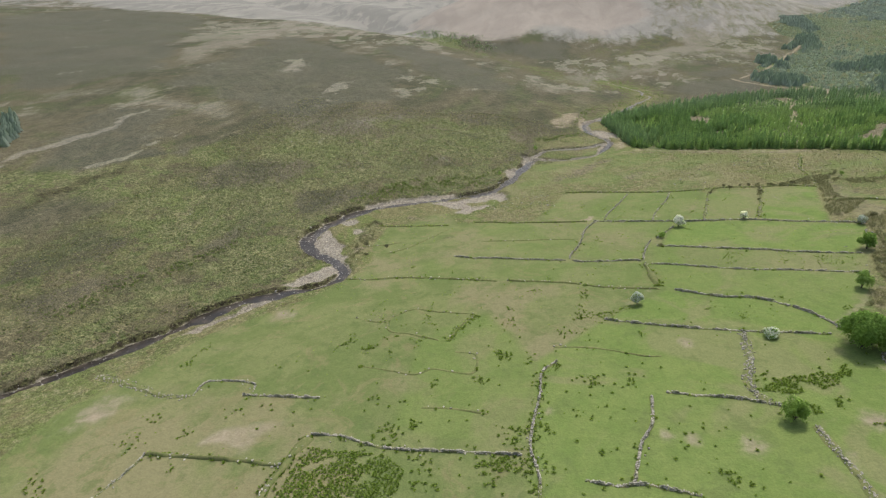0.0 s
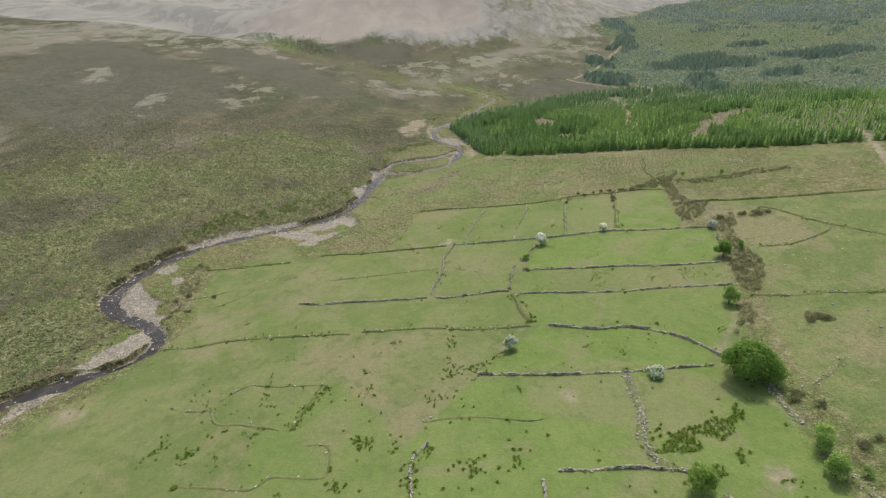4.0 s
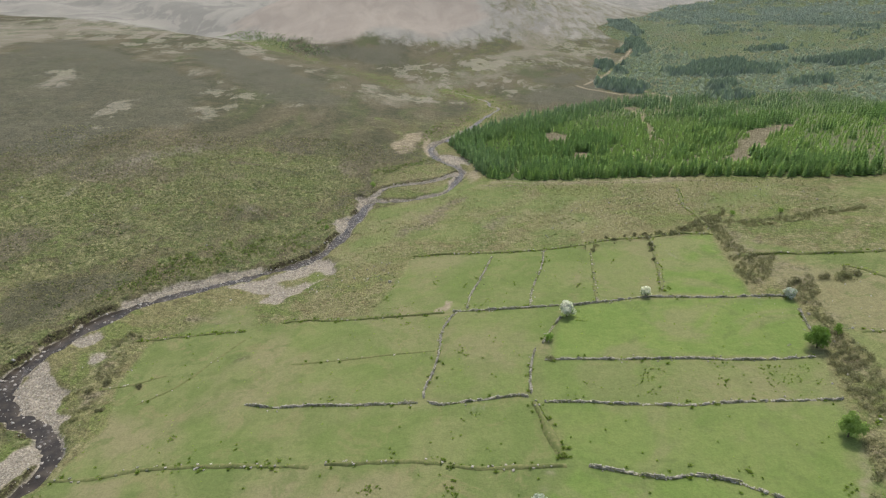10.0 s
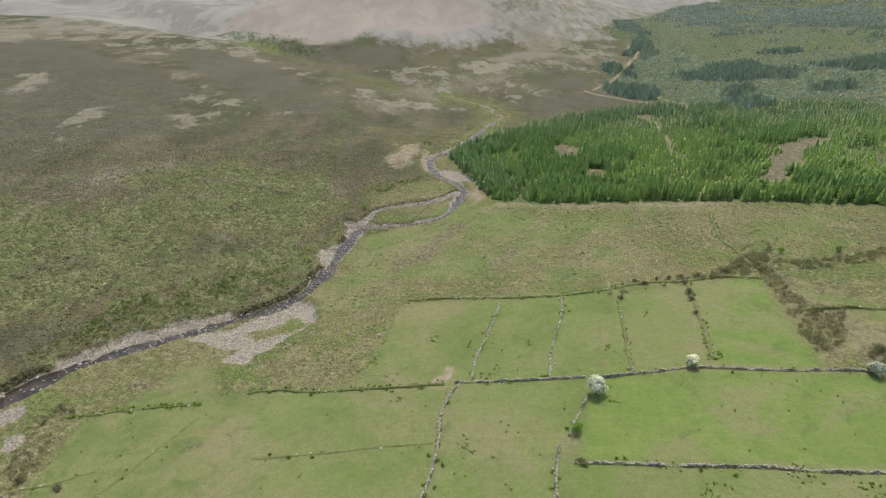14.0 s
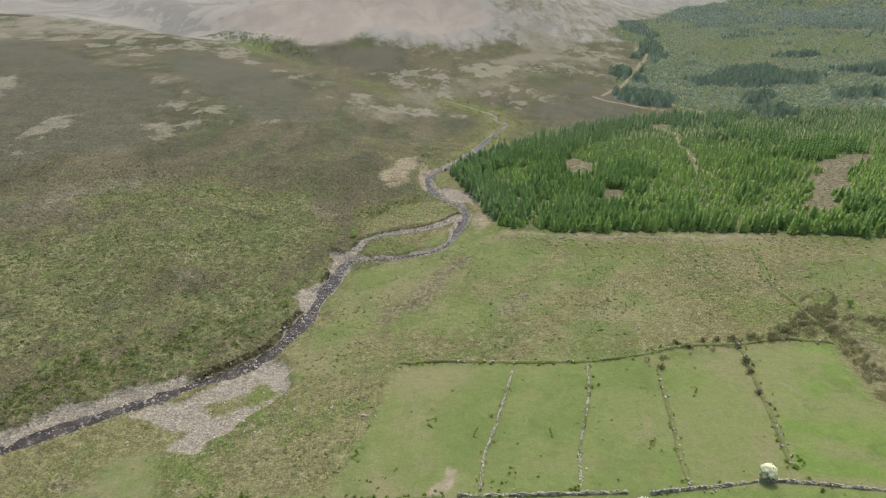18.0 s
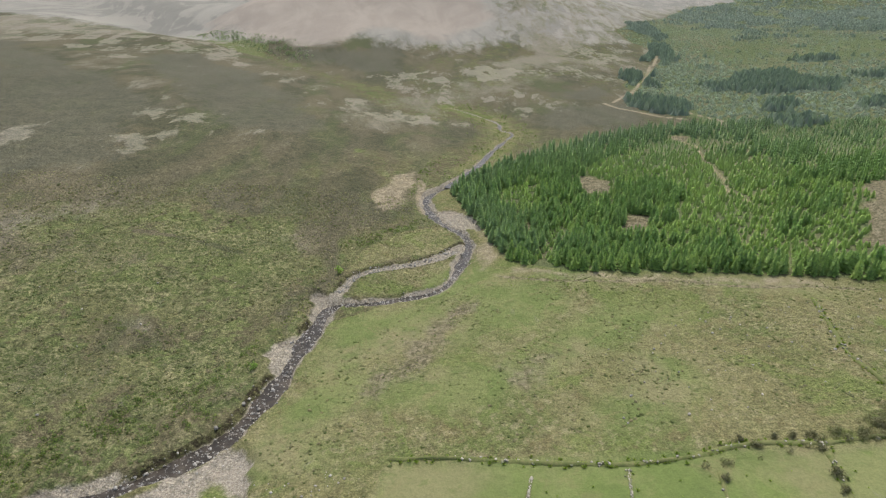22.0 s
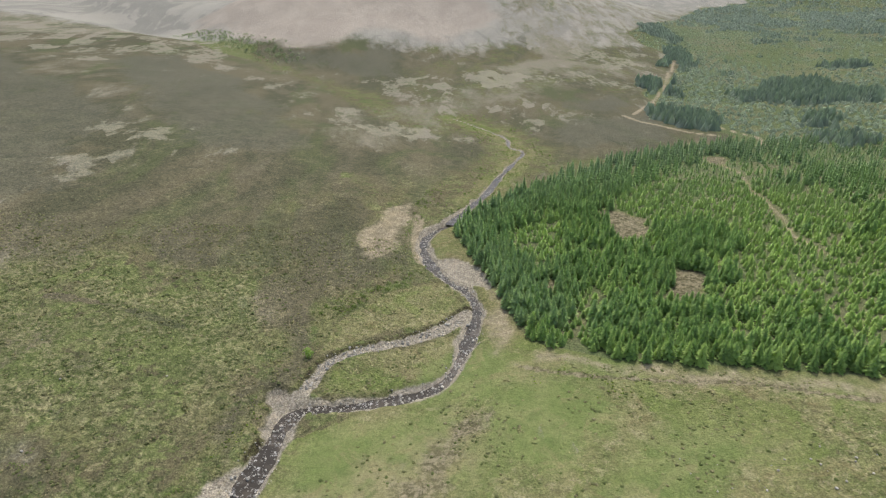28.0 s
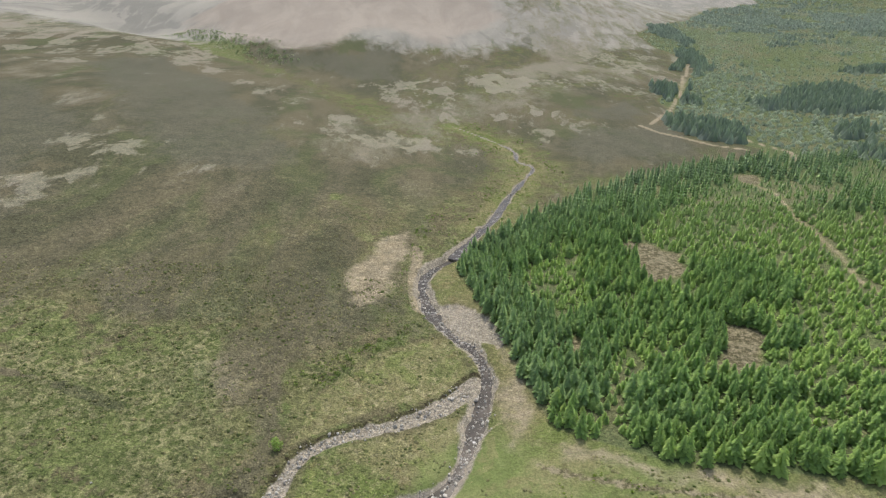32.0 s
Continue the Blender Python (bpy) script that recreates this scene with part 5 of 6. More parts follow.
rubble_wall("sprawling ruined wall of pale stones near the river", [(-153, 81), (-141, 78), (-126, 73), (-118, 71), (-110, 71)], 130, 0.9)
rubble_wall("tumbled stone wall with pale stones beside a path", [(61, 68), (62, 62), (63, 56), (64, 50), (64, 40)], 130, 0.45)
rubble_wall("tumbled stones along a bare earth track", [(88, 100), (87, 93), (87, 85)], 60, 0.5)
rubble_wall("tumbled stones along a bare earth lane", [(87, 69), (88, 64), (87, 56), (88, 46)], 75, 0.55)
rubble_wall("scatter of pale stones from a fallen wall", [(93, 97), (99, 99), (106, 103), (112, 108)], 36, 0.9)
rubble_wall("scatter of pale stones on the rough slope", [(102, 66), (108, 58), (113, 54)], 28, 1.0)


# ---- broadleaved trees, hawthorns and bushes ----
def leaf_cloud(lobes, leaves, size, seed):
    """Leaf clumps on the skins of several lobes; each clump is a bent pair of triangles."""
    r = np.random.default_rng(seed)
    cos = []
    for cx, cy, cz, rad in lobes:
        n = int(leaves * rad * rad)
        d = r.normal(0, 1, (n, 3))
        d /= np.linalg.norm(d, axis=1)[:, None]
        d[:, 2] = np.where(d[:, 2] < -0.35, -d[:, 2], d[:, 2])
        c = np.array([cx, cy, cz]) + d * rad * r.uniform(0.62, 1.06, n)[:, None]
        a = r.normal(0, 1, (n, 3)) + 0.2 * d
        a -= d * (a * d).sum(1)[:, None] * r.uniform(0.2, 1, n)[:, None]
        a /= np.linalg.norm(a, axis=1)[:, None]
        b = np.cross(d, a)
        s = size * r.uniform(0.6, 1.35, n)[:, None]
        cos.append(np.stack([c - a * s, c - b * s * 0.55 + d * s * 0.25, c + a * s, c + b * s * 0.55 + d * s * 0.15], 1))
    co = np.concatenate(cos)
    n = len(co)
    f = (np.array([[0, 1, 2], [0, 2, 3]])[None] + (np.arange(n) * 4)[:, None, None]).reshape(-1, 3)
    return co.reshape(-1, 3), f


def crown_lobes(width, low, high, count, seed, squash=1.0):
    r = np.random.default_rng(seed)
    out = []
    for k in range(count):
        a, q = r.uniform(0, 6.28), math.sqrt(r.uniform(0.02, 1)) * 0.36 * width
        u = r.uniform(0, 1)
        q *= 1 - 0.55 * u**2
        out.append((q * math.cos(a) * squash, q * math.sin(a), low + (high - low) * (0.18 + 0.70 * u), width * r.uniform(0.13, 0.22)))
    return out


def broad_tree(name, at, width, height, label, category, leaves, seed, blossom=0.0, group="", squash=1.0, stem=0.16):
    x, y = at
    base = np.array([x, y, ground_z(x, y)[0] - 0.08])
    tree = thing(name, base, label, category, group)
    r = np.random.default_rng(seed)
    low = height * stem
    v, f = tube([(0, 0, -0.1), (r.normal(0, 0.05), r.normal(0, 0.05), low), (r.normal(0, 0.15), r.normal(0, 0.15), height * 0.62)], [0.035 * width, 0.027 * width, 0.008 * width], 8)
    trunk = part("trunk", mesh_of("trunk", v, f, BARK, True), tree)
    for k in range(5):
        a = k * 1.26 + r.uniform(-0.3, 0.3)
        reach, up = width * 0.30 * r.uniform(0.8, 1.1), height * r.uniform(0.45, 0.75)
        v, f = tube([(0, 0, low * 0.9), (reach * 0.5 * math.cos(a), reach * 0.5 * math.sin(a), (low + up) * 0.52), (reach * math.cos(a), reach * math.sin(a), up)], [0.016 * width, 0.011 * width, 0.004 * width], 5)
        part("limb", mesh_of("limb", v, f, BARK, True), trunk)
    lobes = crown_lobes(width, low * 0.8, height, int(16 + width * 1.6), seed, squash)
    lobes.append((0, 0, height * 0.5, width * 0.27))
    co, f = leaf_cloud(lobes, 62 if width < 9 else 40, 0.22 + 0.010 * width, seed)
    crown = part("crown", mesh_of("crown", co, f, leaves), tree)
    if blossom:
        co, f = leaf_cloud([(a, b, c + 0.06, d * 1.12) for a, b, c, d in lobes], 62 * blossom * 2.0, 0.26, seed + 1)
        part("blossom", mesh_of("blossom", co, f, BLOSSOM), crown, "white blossom over the crown")


def bush(name, at, width, height, label, leaves, seed, group="", stretch_x=1.0):
    x, y = at
    base = np.array([x, y, ground_z(x, y)[0] - 0.06])
    ob = thing(name, base, label, "bush", group)
    r = np.random.default_rng(seed)
    for k in range(3):
        a = r.uniform(0, 6.28)
        v, f = tube([(0, 0, -0.05), (0.15 * width * math.cos(a), 0.15 * width * math.sin(a), height * 0.3), (0.28 * width * math.cos(a), 0.28 * width * math.sin(a), height * 0.6)], [0.05, 0.04, 0.02], 5)
        part("stem", mesh_of("stem", v, f, BARK), ob)
    lobes = [(a * stretch_x, b, max(c, d * 0.55), d) for a, b, c, d in crown_lobes(width, 0, height * 0.85, 11, seed)] + [(0, 0, height * 0.35, min(width * 0.3, height * 0.5))]
    co, f = leaf_cloud(lobes, 62, 0.2, seed)
    part("foliage", mesh_of("foliage", co, f, leaves), ob)


HAW = "hawthorns in the pastures"
broad_tree("hawthorn", (52, 209), 6.0, 4.8, "hawthorn covered in white blossom beside a stone wall", "tree", LEAF_DARK, 21, 1.3, HAW)
broad_tree("hawthorn", (81, 216.6), 3.9, 3.4, "small pale hawthorn in blossom on a stone wall", "tree", LEAF_DARK, 22, 1.0, HAW)
broad_tree("hawthorn", (27, 131), 4.8, 4.6, "round hawthorn half in blossom in open pasture", "tree", LEAF_DARK, 23, 0.55, HAW)
broad_tree("hawthorn", (123, 204), 4.6, 3.6, "pale hawthorn at the end of a wall", "tree", LEAF_DARK, 24, 0.8, HAW)
broad_tree("hawthorn", (63, 109.5), 5.4, 2.4, "grey nearly leafless hawthorn sprawling against a wall", "tree", LEAF_DARK, 25, 0.35, HAW)
OAK = "broadleaved trees along the lane"
broad_tree("broadleaf_tree", (84, 103), 15.4, 9.6, "large spreading dark green tree beside the lane", "tree", LEAF_DARK, 31, 0, OAK, 1.15, 0.08)
broad_tree("broadleaf_tree", (57, 70), 6.8, 6.2, "green round tree at the corner of walls", "tree", LEAF_DARK, 32, 0, OAK, 1.0, 0.06)
broad_tree("broadleaf_tree", (86, 77), 6.4, 6.0, "bright green round tree beside the earth lane", "tree", LEAF_LIGHT, 33, 0, OAK, 1.0, 0.05)
broad_tree("broadleaf_tree", (84, 69), 6.2, 5.8, "pale green round tree beside the earth lane", "tree", LEAF_LIGHT, 34, 0, OAK, 1.0, 0.05)
broad_tree("broadleaf_tree", (114, 176), 7.4, 6.0, "dark green spreading tree at a field corner", "tree", LEAF_DARK, 35, 0, OAK)
broad_tree("broadleaf_tree", (99, 142), 6.6, 6.6, "pale green tree above a bare earth track", "tree", LEAF_LIGHT, 36, 0, OAK, 1.0, 0.08)
broad_tree("broadleaf_tree", (123, 181), 3.2, 3.8, "slim young green tree among scrub", "tree", LEAF_DARK, 37, 0, OAK)
BU = "bushes"
bush("bush", (90, 68.5), 3.2, 2.6, "rounded green bush beside the lane", LEAF_LIGHT, 41, BU)
bush("bush", (43, 195), 4.6, 2.6, "dark green bush growing over a wall", LEAF_DARK, 42, BU)
bush("bush", (-24, 383), 4.8, 3.6, "light green bush on the river bank", LEAF_LIGHT, 43, BU)
bush("bush", (-44, 321), 4.0, 2.8, "light green bush above the river", LEAF_LIGHT, 44, BU)
bush("bush", (144, 281), 3.4, 2.8, "green bush on the rough slope", LEAF_DARK, 45, BU)
bush("bush", (163, 277), 3.8, 2.8, "green bush among brown scrub", LEAF_DARK, 46, BU)
GO = "brown scrub bushes"
for k, (x, y, w, h) in enumerate([(141, 214, 5.0, 1.4), (147, 213, 6.0, 1.5), (152, 214, 4.0, 1.2), (116, 126, 4.2, 1.3), (120, 126, 4.8, 1.3), (99, 77.5, 3.0, 1.5), (41.5, 185, 3.0, 0.9),
                                  (95, 76, 4.4, 1.3), (92, 95, 4.2, 1.4), (90, 93, 3.4, 1.3), (95, 90, 3.6, 1.2), (124, 206, 3.6, 1.6), (131, 214, 5.0, 1.8), (100, 265, 3.0, 1.2),
                                  (-92, 186, 3.0, 0.8), (-85, 196, 3.4, 0.8), (-97, 200, 3.0, 0.9),
                                  (84, 270.5, 3.0, 1.5), (87, 268, 3.2, 1.3), (91.7, 270, 2.6, 1.3), (96.3, 270, 3.0, 1.4), (100.5, 269.5, 3.4, 1.5), (106.6, 270, 3.6, 1.7), (112, 269, 3.4, 1.5), (117.6, 271, 3.8, 1.6),
                                  (75, 259.4, 3.0, 1.7), (98.2, 257.5, 4.0, 1.8), (97, 253, 3.2, 1.5), (94.5, 244, 2.4, 1.5)]):
    bush("scrub_bush", (x, y), w, h, "low brown-green scrub bush in rough grass", GORSE, 60 + k, GO, 1.25)


# ---- scrub, rushes, tussocks and stones without number ----
def stuff(name, co, f, material, label, category):
    return tagged(new(name, mesh_of(name, co, f, material)), label, category, kind="stuff")


SCRUB = [(1.35, -0.65, [(130, 277), (134, 273), (130, 251), (129, 241), (138, 238), (126, 219), (116, 217), (118, 228), (123, 246)]), (1.35, -0.6, [(128, 214), (138, 217), (135, 207), (129, 198), (124, 199), (126, 207)]),
         (1.3, -0.65, [(117, 176), (125, 178), (125, 169), (118, 156), (112, 147), (108, 148), (109, 156), (112, 167)]), (1.4, -0.5, [(123, 197), (128, 195), (126, 183), (125, 178), (119, 178), (123, 187)]),
         (1.5, -0.2, [(103, 144), (106, 142), (103, 133), (97, 126), (91, 115), (89, 118), (95, 130), (99, 138)]),
         (1.45, -0.4, [(73, 265), (90, 265), (109, 271), (121, 276), (134, 285), (138, 279), (132, 269), (124, 266), (113, 266), (99, 266), (89, 264), (72, 263)]),
         (1.4, -0.5, [(137, 276), (152, 272), (163, 272), (182, 276), (198, 273), (195, 269), (177, 268), (158, 264), (146, 265), (135, 268)]),
         (1.4, -0.5, [(143, 218), (153, 221), (154, 214), (149, 209), (142, 210)]), (1.2, -0.6, [(115, 130), (120, 131), (122, 129), (119, 125), (115, 127)]),
         (1.6, 0.05, [(132, 290), (145, 290), (138, 276), (128, 268), (118, 270)]), (1.7, -0.15, STRIP)]
spots = np.concatenate([q[lumps(q[:, 0], q[:, 1], 4.0, 1.0) > lim] for q, lim in ((within(p, g, 0.8), lim) for g, lim, p in SCRUB)])
spots = spots[carve(spots[:, 0], spots[:, 1])[1] < 0.2]
z = ground_z(spots[:, 0], spots[:, 1])
co, f = leaf_cloud([(x, y, h + 0.25, RNG.uniform(0.45, 1.15)) for (x, y), h in zip(spots, z)], 58, 0.2, 8)
stuff("scrub", co, f, GORSE, "tangled brown heather and gorse scrub along the lane", "scrub")

FERNY = [[(-203, 110), (-194, 138), (-175, 164), (-161, 192), (-159, 183), (-171, 154), (-188, 131), (-194, 106)], [(-126, 249), (-118, 273), (-82, 297), (-58, 305), (-46, 299), (-78, 281), (-108, 259), (-119, 244)], [(-111, 283), (-93, 304), (-54, 315), (-48, 306), (-76, 292), (-97, 275)], [(-117, 270), (-109, 286), (-95, 295), (-83, 303), (-69, 309), (-69, 303), (-83, 295), (-93, 288), (-105, 279), (-114, 265)], [(-106, 345), (-84, 343), (-82, 337), (-101, 339)], [(-32, 402), (-17, 418), (2, 432), (14, 446), (8, 430), (-14, 408)], [(-60, 306), (-46, 322), (-40, 340), (-44, 340), (-52, 324)],
         [(-8, 452), (4, 470), (14, 500), (22, 540), (16, 540), (6, 505), (-6, 475)]]
spots = np.concatenate([within(p, 2.0, 0.9) for p in FERNY])
spots = spots[(lumps(spots[:, 0], spots[:, 1], 4.0, 1.6) > -0.25) & (carve(spots[:, 0], spots[:, 1])[1] < 0.2) & (inside(spots[:, 0], spots[:, 1], SLIP, 3) < 0.3)]
co, f = leaf_cloud([(x, y, h + 0.15, RNG.uniform(0.5, 1.0)) for (x, y), h in zip(spots, ground_z(spots[:, 0], spots[:, 1]))], 40, 0.2, 9)
stuff("bank_growth", co, f, FERN, "dark green fern and heather growth on the river bank", "scrub")

RUSHY = [([(52, 82), (60, 88), (68, 90), (77, 95), (77, 89), (68, 83), (60, 80)], 0.75, -0.2), ([(-62, 30), (-61, 52), (-40, 51), (-33, 46), (-33, 30)], 0.8, -0.45), ([(-14, 52), (-5, 51), (-6, 46), (-12, 47)], 0.9, -0.4),
         ([(59, 163), (61, 169), (66, 176), (71, 173), (66, 164)], 1.1, 0.0), ([(93, 172), (111, 169), (106, 160), (94, 163)], 1.3, 0.0), ([(93, 158), (104, 158), (106, 156), (95, 156)], 1.2, 0.1),
         ([(22, 44), (45, 43), (44, 40), (22, 40)], 1.2, 0.1), ([(-124, 258), (-116, 266), (-103, 277), (-90, 284), (-88, 279), (-103, 264), (-118, 253)], 1.0, -0.3),
         ([(-100, 262), (-90, 270), (-92, 276), (-104, 268)], 1.2, -0.2), ([(-40, 330), (-34, 352), (-31, 372), (-34, 373), (-40, 350), (-45, 330)], 1.3, 0.0), ([(-20, 410), (-4, 440), (4, 445), (-2, 425), (-14, 404)], 1.4, 0.0),
         ([(40, 366), (52, 371), (75, 358), (72, 352), (52, 356)], 1.6, 0.15)]
tufts_at = [q[lumps(q[:, 0], q[:, 1], 2.6, 0.4) > lim] for q, lim in ((within(p, g), lim) for p, g, lim in RUSHY)]
for k in range(110):
    c = np.array([RNG.uniform(-110, 110), RNG.uniform(25, 265)])
    n = int(RNG.integers(2, 12))
    tufts_at.append(c + RNG.normal(0, 1, (n, 2)) * RNG.uniform(0.5, 2.2, 2))
CLUMPS = [(-17, 120), (-15, 116), (-15, 97), (-16, 98), (-21, 84), (12, 84), (10, 85), (-9, 61), (-8, 58), (9, 140), (8, 121), (15, 121), (18, 123), (3, 111), (-9, 142), (-34, 108), (-32, 114), (-29, 122),
          (0, 49), (-11, 50), (-14, 50), (-9, 50), (38, 50), (40, 49), (56, 86), (59, 86), (70, 78), (-13, 45), (-30, 51), (-28, 46), (-28, 42), (-40, 61), (-35, 63), (-40, 58), (-70, 104), (-62, 100),
          (-60, 101), (-123, 99), (-124, 90), (-112, 49), (-115, 50), (-130, 32), (-125, 30), (-114, 60), (-100, 54)]
for c in CLUMPS:
    n = int(RNG.integers(8, 20))
    tufts_at.append(np.array(c) + RNG.normal(0, 1, (n, 2)) * RNG.uniform(0.8, 2.0, 2))
for pts, n in (([(2, 92), (-3, 86), (-3, 77), (-4, 65), (-3, 50), (-1, 38)], 150), ([(-35, 107), (-32, 114), (-28, 123)], 45), ([(9, 122), (8, 130), (10, 140)], 40), ([(9, 121), (20, 126), (26, 130)], 45)):
    p, side, _ = along(pts, 0.5)
    i = RNG.integers(0, len(p), n)
    tufts_at.append(p[i] + side[i] * RNG.normal(0, 1.0, n)[:, None])
tufts_at.append(RNG.uniform((-90, 25), (105, 262), (620, 2)))
q = np.concatenate(tufts_at)
free = (carve(q[:, 0], q[:, 1])[1] < 0.05)
q = q[free & ((inside(q[:, 0], q[:, 1], PASTURE, 1) > 0.6) | (q[:, 1] > 255) | (q[:, 0] < -80))]
s = RNG.uniform(0.30, 0.74, len(q)) * np.interp(q[:, 1], [90, 150], [1, 0.68])
co, f, _ = strew(TUFTS, on_ground(q), RNG.uniform(0, 6, len(q)), np.column_stack([s * 1.7, s * 1.5, s * 0.62]))
stuff("rush_tufts", co, f, RUSH, "dark green rush tufts dotted over the pastures", "rushes")

HUMPS = [hummock(k) for k in range(9)]


def tussocks(n, box, keep, sizes, name, label):
    q = RNG.uniform(box[:2], box[2:], (n, 2))
    q = q[keep(q[:, 0], q[:, 1])]
    q = q[carve(q[:, 0], q[:, 1])[1] < 0.1]
    s = RNG.uniform(*sizes, len(q)) * RNG.uniform(0.7, 1.3, len(q))
    co, f, _ = strew(HUMPS, on_ground(q, 0.02), RNG.uniform(0, 6, len(q)), np.column_stack([s, s * RNG.uniform(0.7, 1.2, len(q)), s * RNG.uniform(0.16, 0.34, len(q))]))
    stuff(name, co, f, TUSSOCK, label, "tussocks")


def west_of_river(x, y):
    g = np.interp(y, MAIN.p[:, 1], MAIN.p[:, 0])
    return (x < np.where(y < 492, g, valley_x(y)) - 4) & (lumps(x, y, 14, 0.3) + RNG.normal(0, 0.5, x.shape) > -0.25)


tussocks(50000, (-250, 60, 30, 470), west_of_river, (0.45, 1.2), "moor_tussocks", "brown and green grass and heather tussocks on the moor")
FLAT = [(-62, 232), (-44, 252), (-32, 270), (-26, 282), (2, 278), (-11, 232), (-15, 228)]
tussocks(11000, (-62, 230, 200, 375), lambda x, y: ((y > 279) | (inside(x, y, FLAT, 2) > 0.5)) & (inside(x, y, WOOD, 1) < 0.3) & (x > valley_x(y) + 6) & (lumps(x, y, 11, 2.0) + RNG.normal(0, 0.4, x.shape) > 0.0), (0.5, 1.1), "hill_tussocks", "straw-tipped tussocks in the rough hill grass")

BOULDERS = [boulder(k) for k in range(7)]


def stones_in(c, n, name, label):
    i = RNG.integers(4, len(c.p) - 4, n)
    i = i[RNG.uniform(0, 1, n) < np.interp(c.p[i, 1], [150, 175, 190, 205, 215, 270, 300], [0.12, 0.15, 0.25, 0.2, 0.2, 0.4, 1.0])]
    n = len(i)
    d = np.gradient(c.p, axis=0)[i]
    d /= np.linalg.norm(d, axis=1)[:, None]
    q = c.p[i] + np.column_stack([-d[:, 1], d[:, 0]]) * (c.half[i] * np.clip(RNG.normal(0, 0.75, n), -1.5, 1.5))[:, None] + RNG.normal(0, 0.5, (n, 2))
    s = RNG.gamma(2.4, 0.15 if c is not BRANCH else 0.13, n).clip(0.15, 1.3)
    at = on_ground(q)
    at[:, 2] = np.maximum(at[:, 2], c.level[i] - 0.12) + 0.18 * s
    co, f, _ = strew(BOULDERS, at, RNG.uniform(0, 6, n), np.column_stack([s * 1.2, s, s * RNG.uniform(0.9, 1.4, n)]))
    stuff(name, co, f, RIVERSTONE, label, "stones")


stones_in(MAIN, 5200, "river_stones", "grey and pale boulders in the stream bed")
stones_in(UPPER, 700, "stream_stones", "pale boulders in the upper stream")
stones_in(BRANCH, 700, "channel_stones", "grey stones filling a dry side channel")
# the largest boulders along the stream, one by one
big = [mesh_of("boulder", v, f, STREAMSTONE) for v, f in (boulder(60 + k) for k in range(6))]
for k in range(150):
    i = int(RNG.integers(20, len(MAIN.p) - 6))
    i = i if MAIN.p[i, 1] > 180 or k % 4 == 0 else min(len(MAIN.p) - 7, i + 95)
    d = MAIN.p[i + 1] - MAIN.p[i]
    d = d / np.linalg.norm(d)
    x, y = MAIN.p[i] + np.array([-d[1], d[0]]) * MAIN.half[i] * RNG.uniform(-1.25, 1.25)
    size = RNG.uniform(0.55, 1.2)
    ob = tagged(new("boulder", big[k % 6]), "large grey boulder lying in the stony stream" if size > 0.9 else "grey boulder at the edge of the stream", "boulder", "boulders along the stream")
    ob.location = (x, y, max(ground_z(x, y)[0], MAIN.level[i] - 0.25) + 0.16 * size)
    ob.rotation_euler, ob.scale = (0, 0, RNG.uniform(0, 6.28)), (size * 1.2, size, size * RNG.uniform(0.6, 0.9))
q = np.concatenate([within(p, 1.1, 2.5) for p in GRAVEL])
q = q[(carve(q[:, 0], q[:, 1])[1] > 0.5) & (RNG.uniform(0, 1, len(q)) < 0.22 + 0.3 * lumps(q[:, 0], q[:, 1], 2.4, 0.9))]
s = RNG.gamma(1.6, 0.11, len(q)).clip(0.08, 0.9)
at = on_ground(q)
at[:, 2] += 0.1 * s
co, f, _ = strew(BOULDERS, at, RNG.uniform(0, 6, len(q)), np.column_stack([s * 1.3, s, s * 0.8]))
stuff("shingle", co, f, RIVERSTONE, "loose pale stones strewn on the gravel bars", "stones")
q = np.concatenate([RNG.uniform((60, 280), (190, 330), (260, 2)), RNG.uniform((-60, 250), (-5, 275), (160, 2)), RNG.uniform((105, 60), (170, 215), (200, 2)), RNG.uniform((-210, 150), (-60, 400), (120, 2))])
s = RNG.gamma(2.5, 0.14, len(q)).clip(0.15, 0.9)
q = q[(inside(q[:, 0], q[:, 1], WOOD, 1) < 0.3)]
s = s[:len(q)]
at = on_ground(q)
at[:, 2] += 0.12 * s
co, f, _ = strew(BOULDERS, at, RNG.uniform(0, 6, len(q)), np.column_stack([s * 1.3, s, s]))
stuff("field_stones", co, f, RIVERSTONE, "pale stones lying in the rough grass", "stones")

# ---- the spruce plantation ----
NEAR_WOOD = [(47, 386), (70, 371), (108, 361), (151, 346), (201, 322), (240, 308), (330, 268), (420, 228), (430, 640), (262, 640), (233, 634), (194, 626), (146, 602), (102, 574), (49, 517), (32, 496), (27, 481), (30, 470),
             (37, 446), (41, 421), (43, 402)]
FRONT_WOOD = [(47, 386), (70, 371), (108, 361), (151, 346), (201, 322), (240, 308), (255, 420), (215, 540), (120, 560), (49, 517), (32, 496), (27, 481), (30, 470), (37, 446), (41, 421), (43, 402)]
q, back = within(FRONT_WOOD, 2.45, 0.7), within(NEAR_WOOD, 3.3, 0.9)
q = np.concatenate([q, back[inside(back[:, 0], back[:, 1], FRONT_WOOD, 0.3) < 0.5]])
taken = np.zeros(len(q))
for poly in GLADES:
    taken = np.maximum(taken, inside(*glade_wobble(q[:, 0], q[:, 1]), poly, 0.5))
for line, gap in ((WOOD_TRACK, 1.9), (ROADS[1], 3.0), (ROADS[3], 3.0)):
    taken = np.maximum(taken, line_gap(q[:, 0] + 1.5 * np.sin(q[:, 1] / 9), q[:, 1], line) < gap * (1 + 0.3 * np.sin(q[:, 1] / 5)))
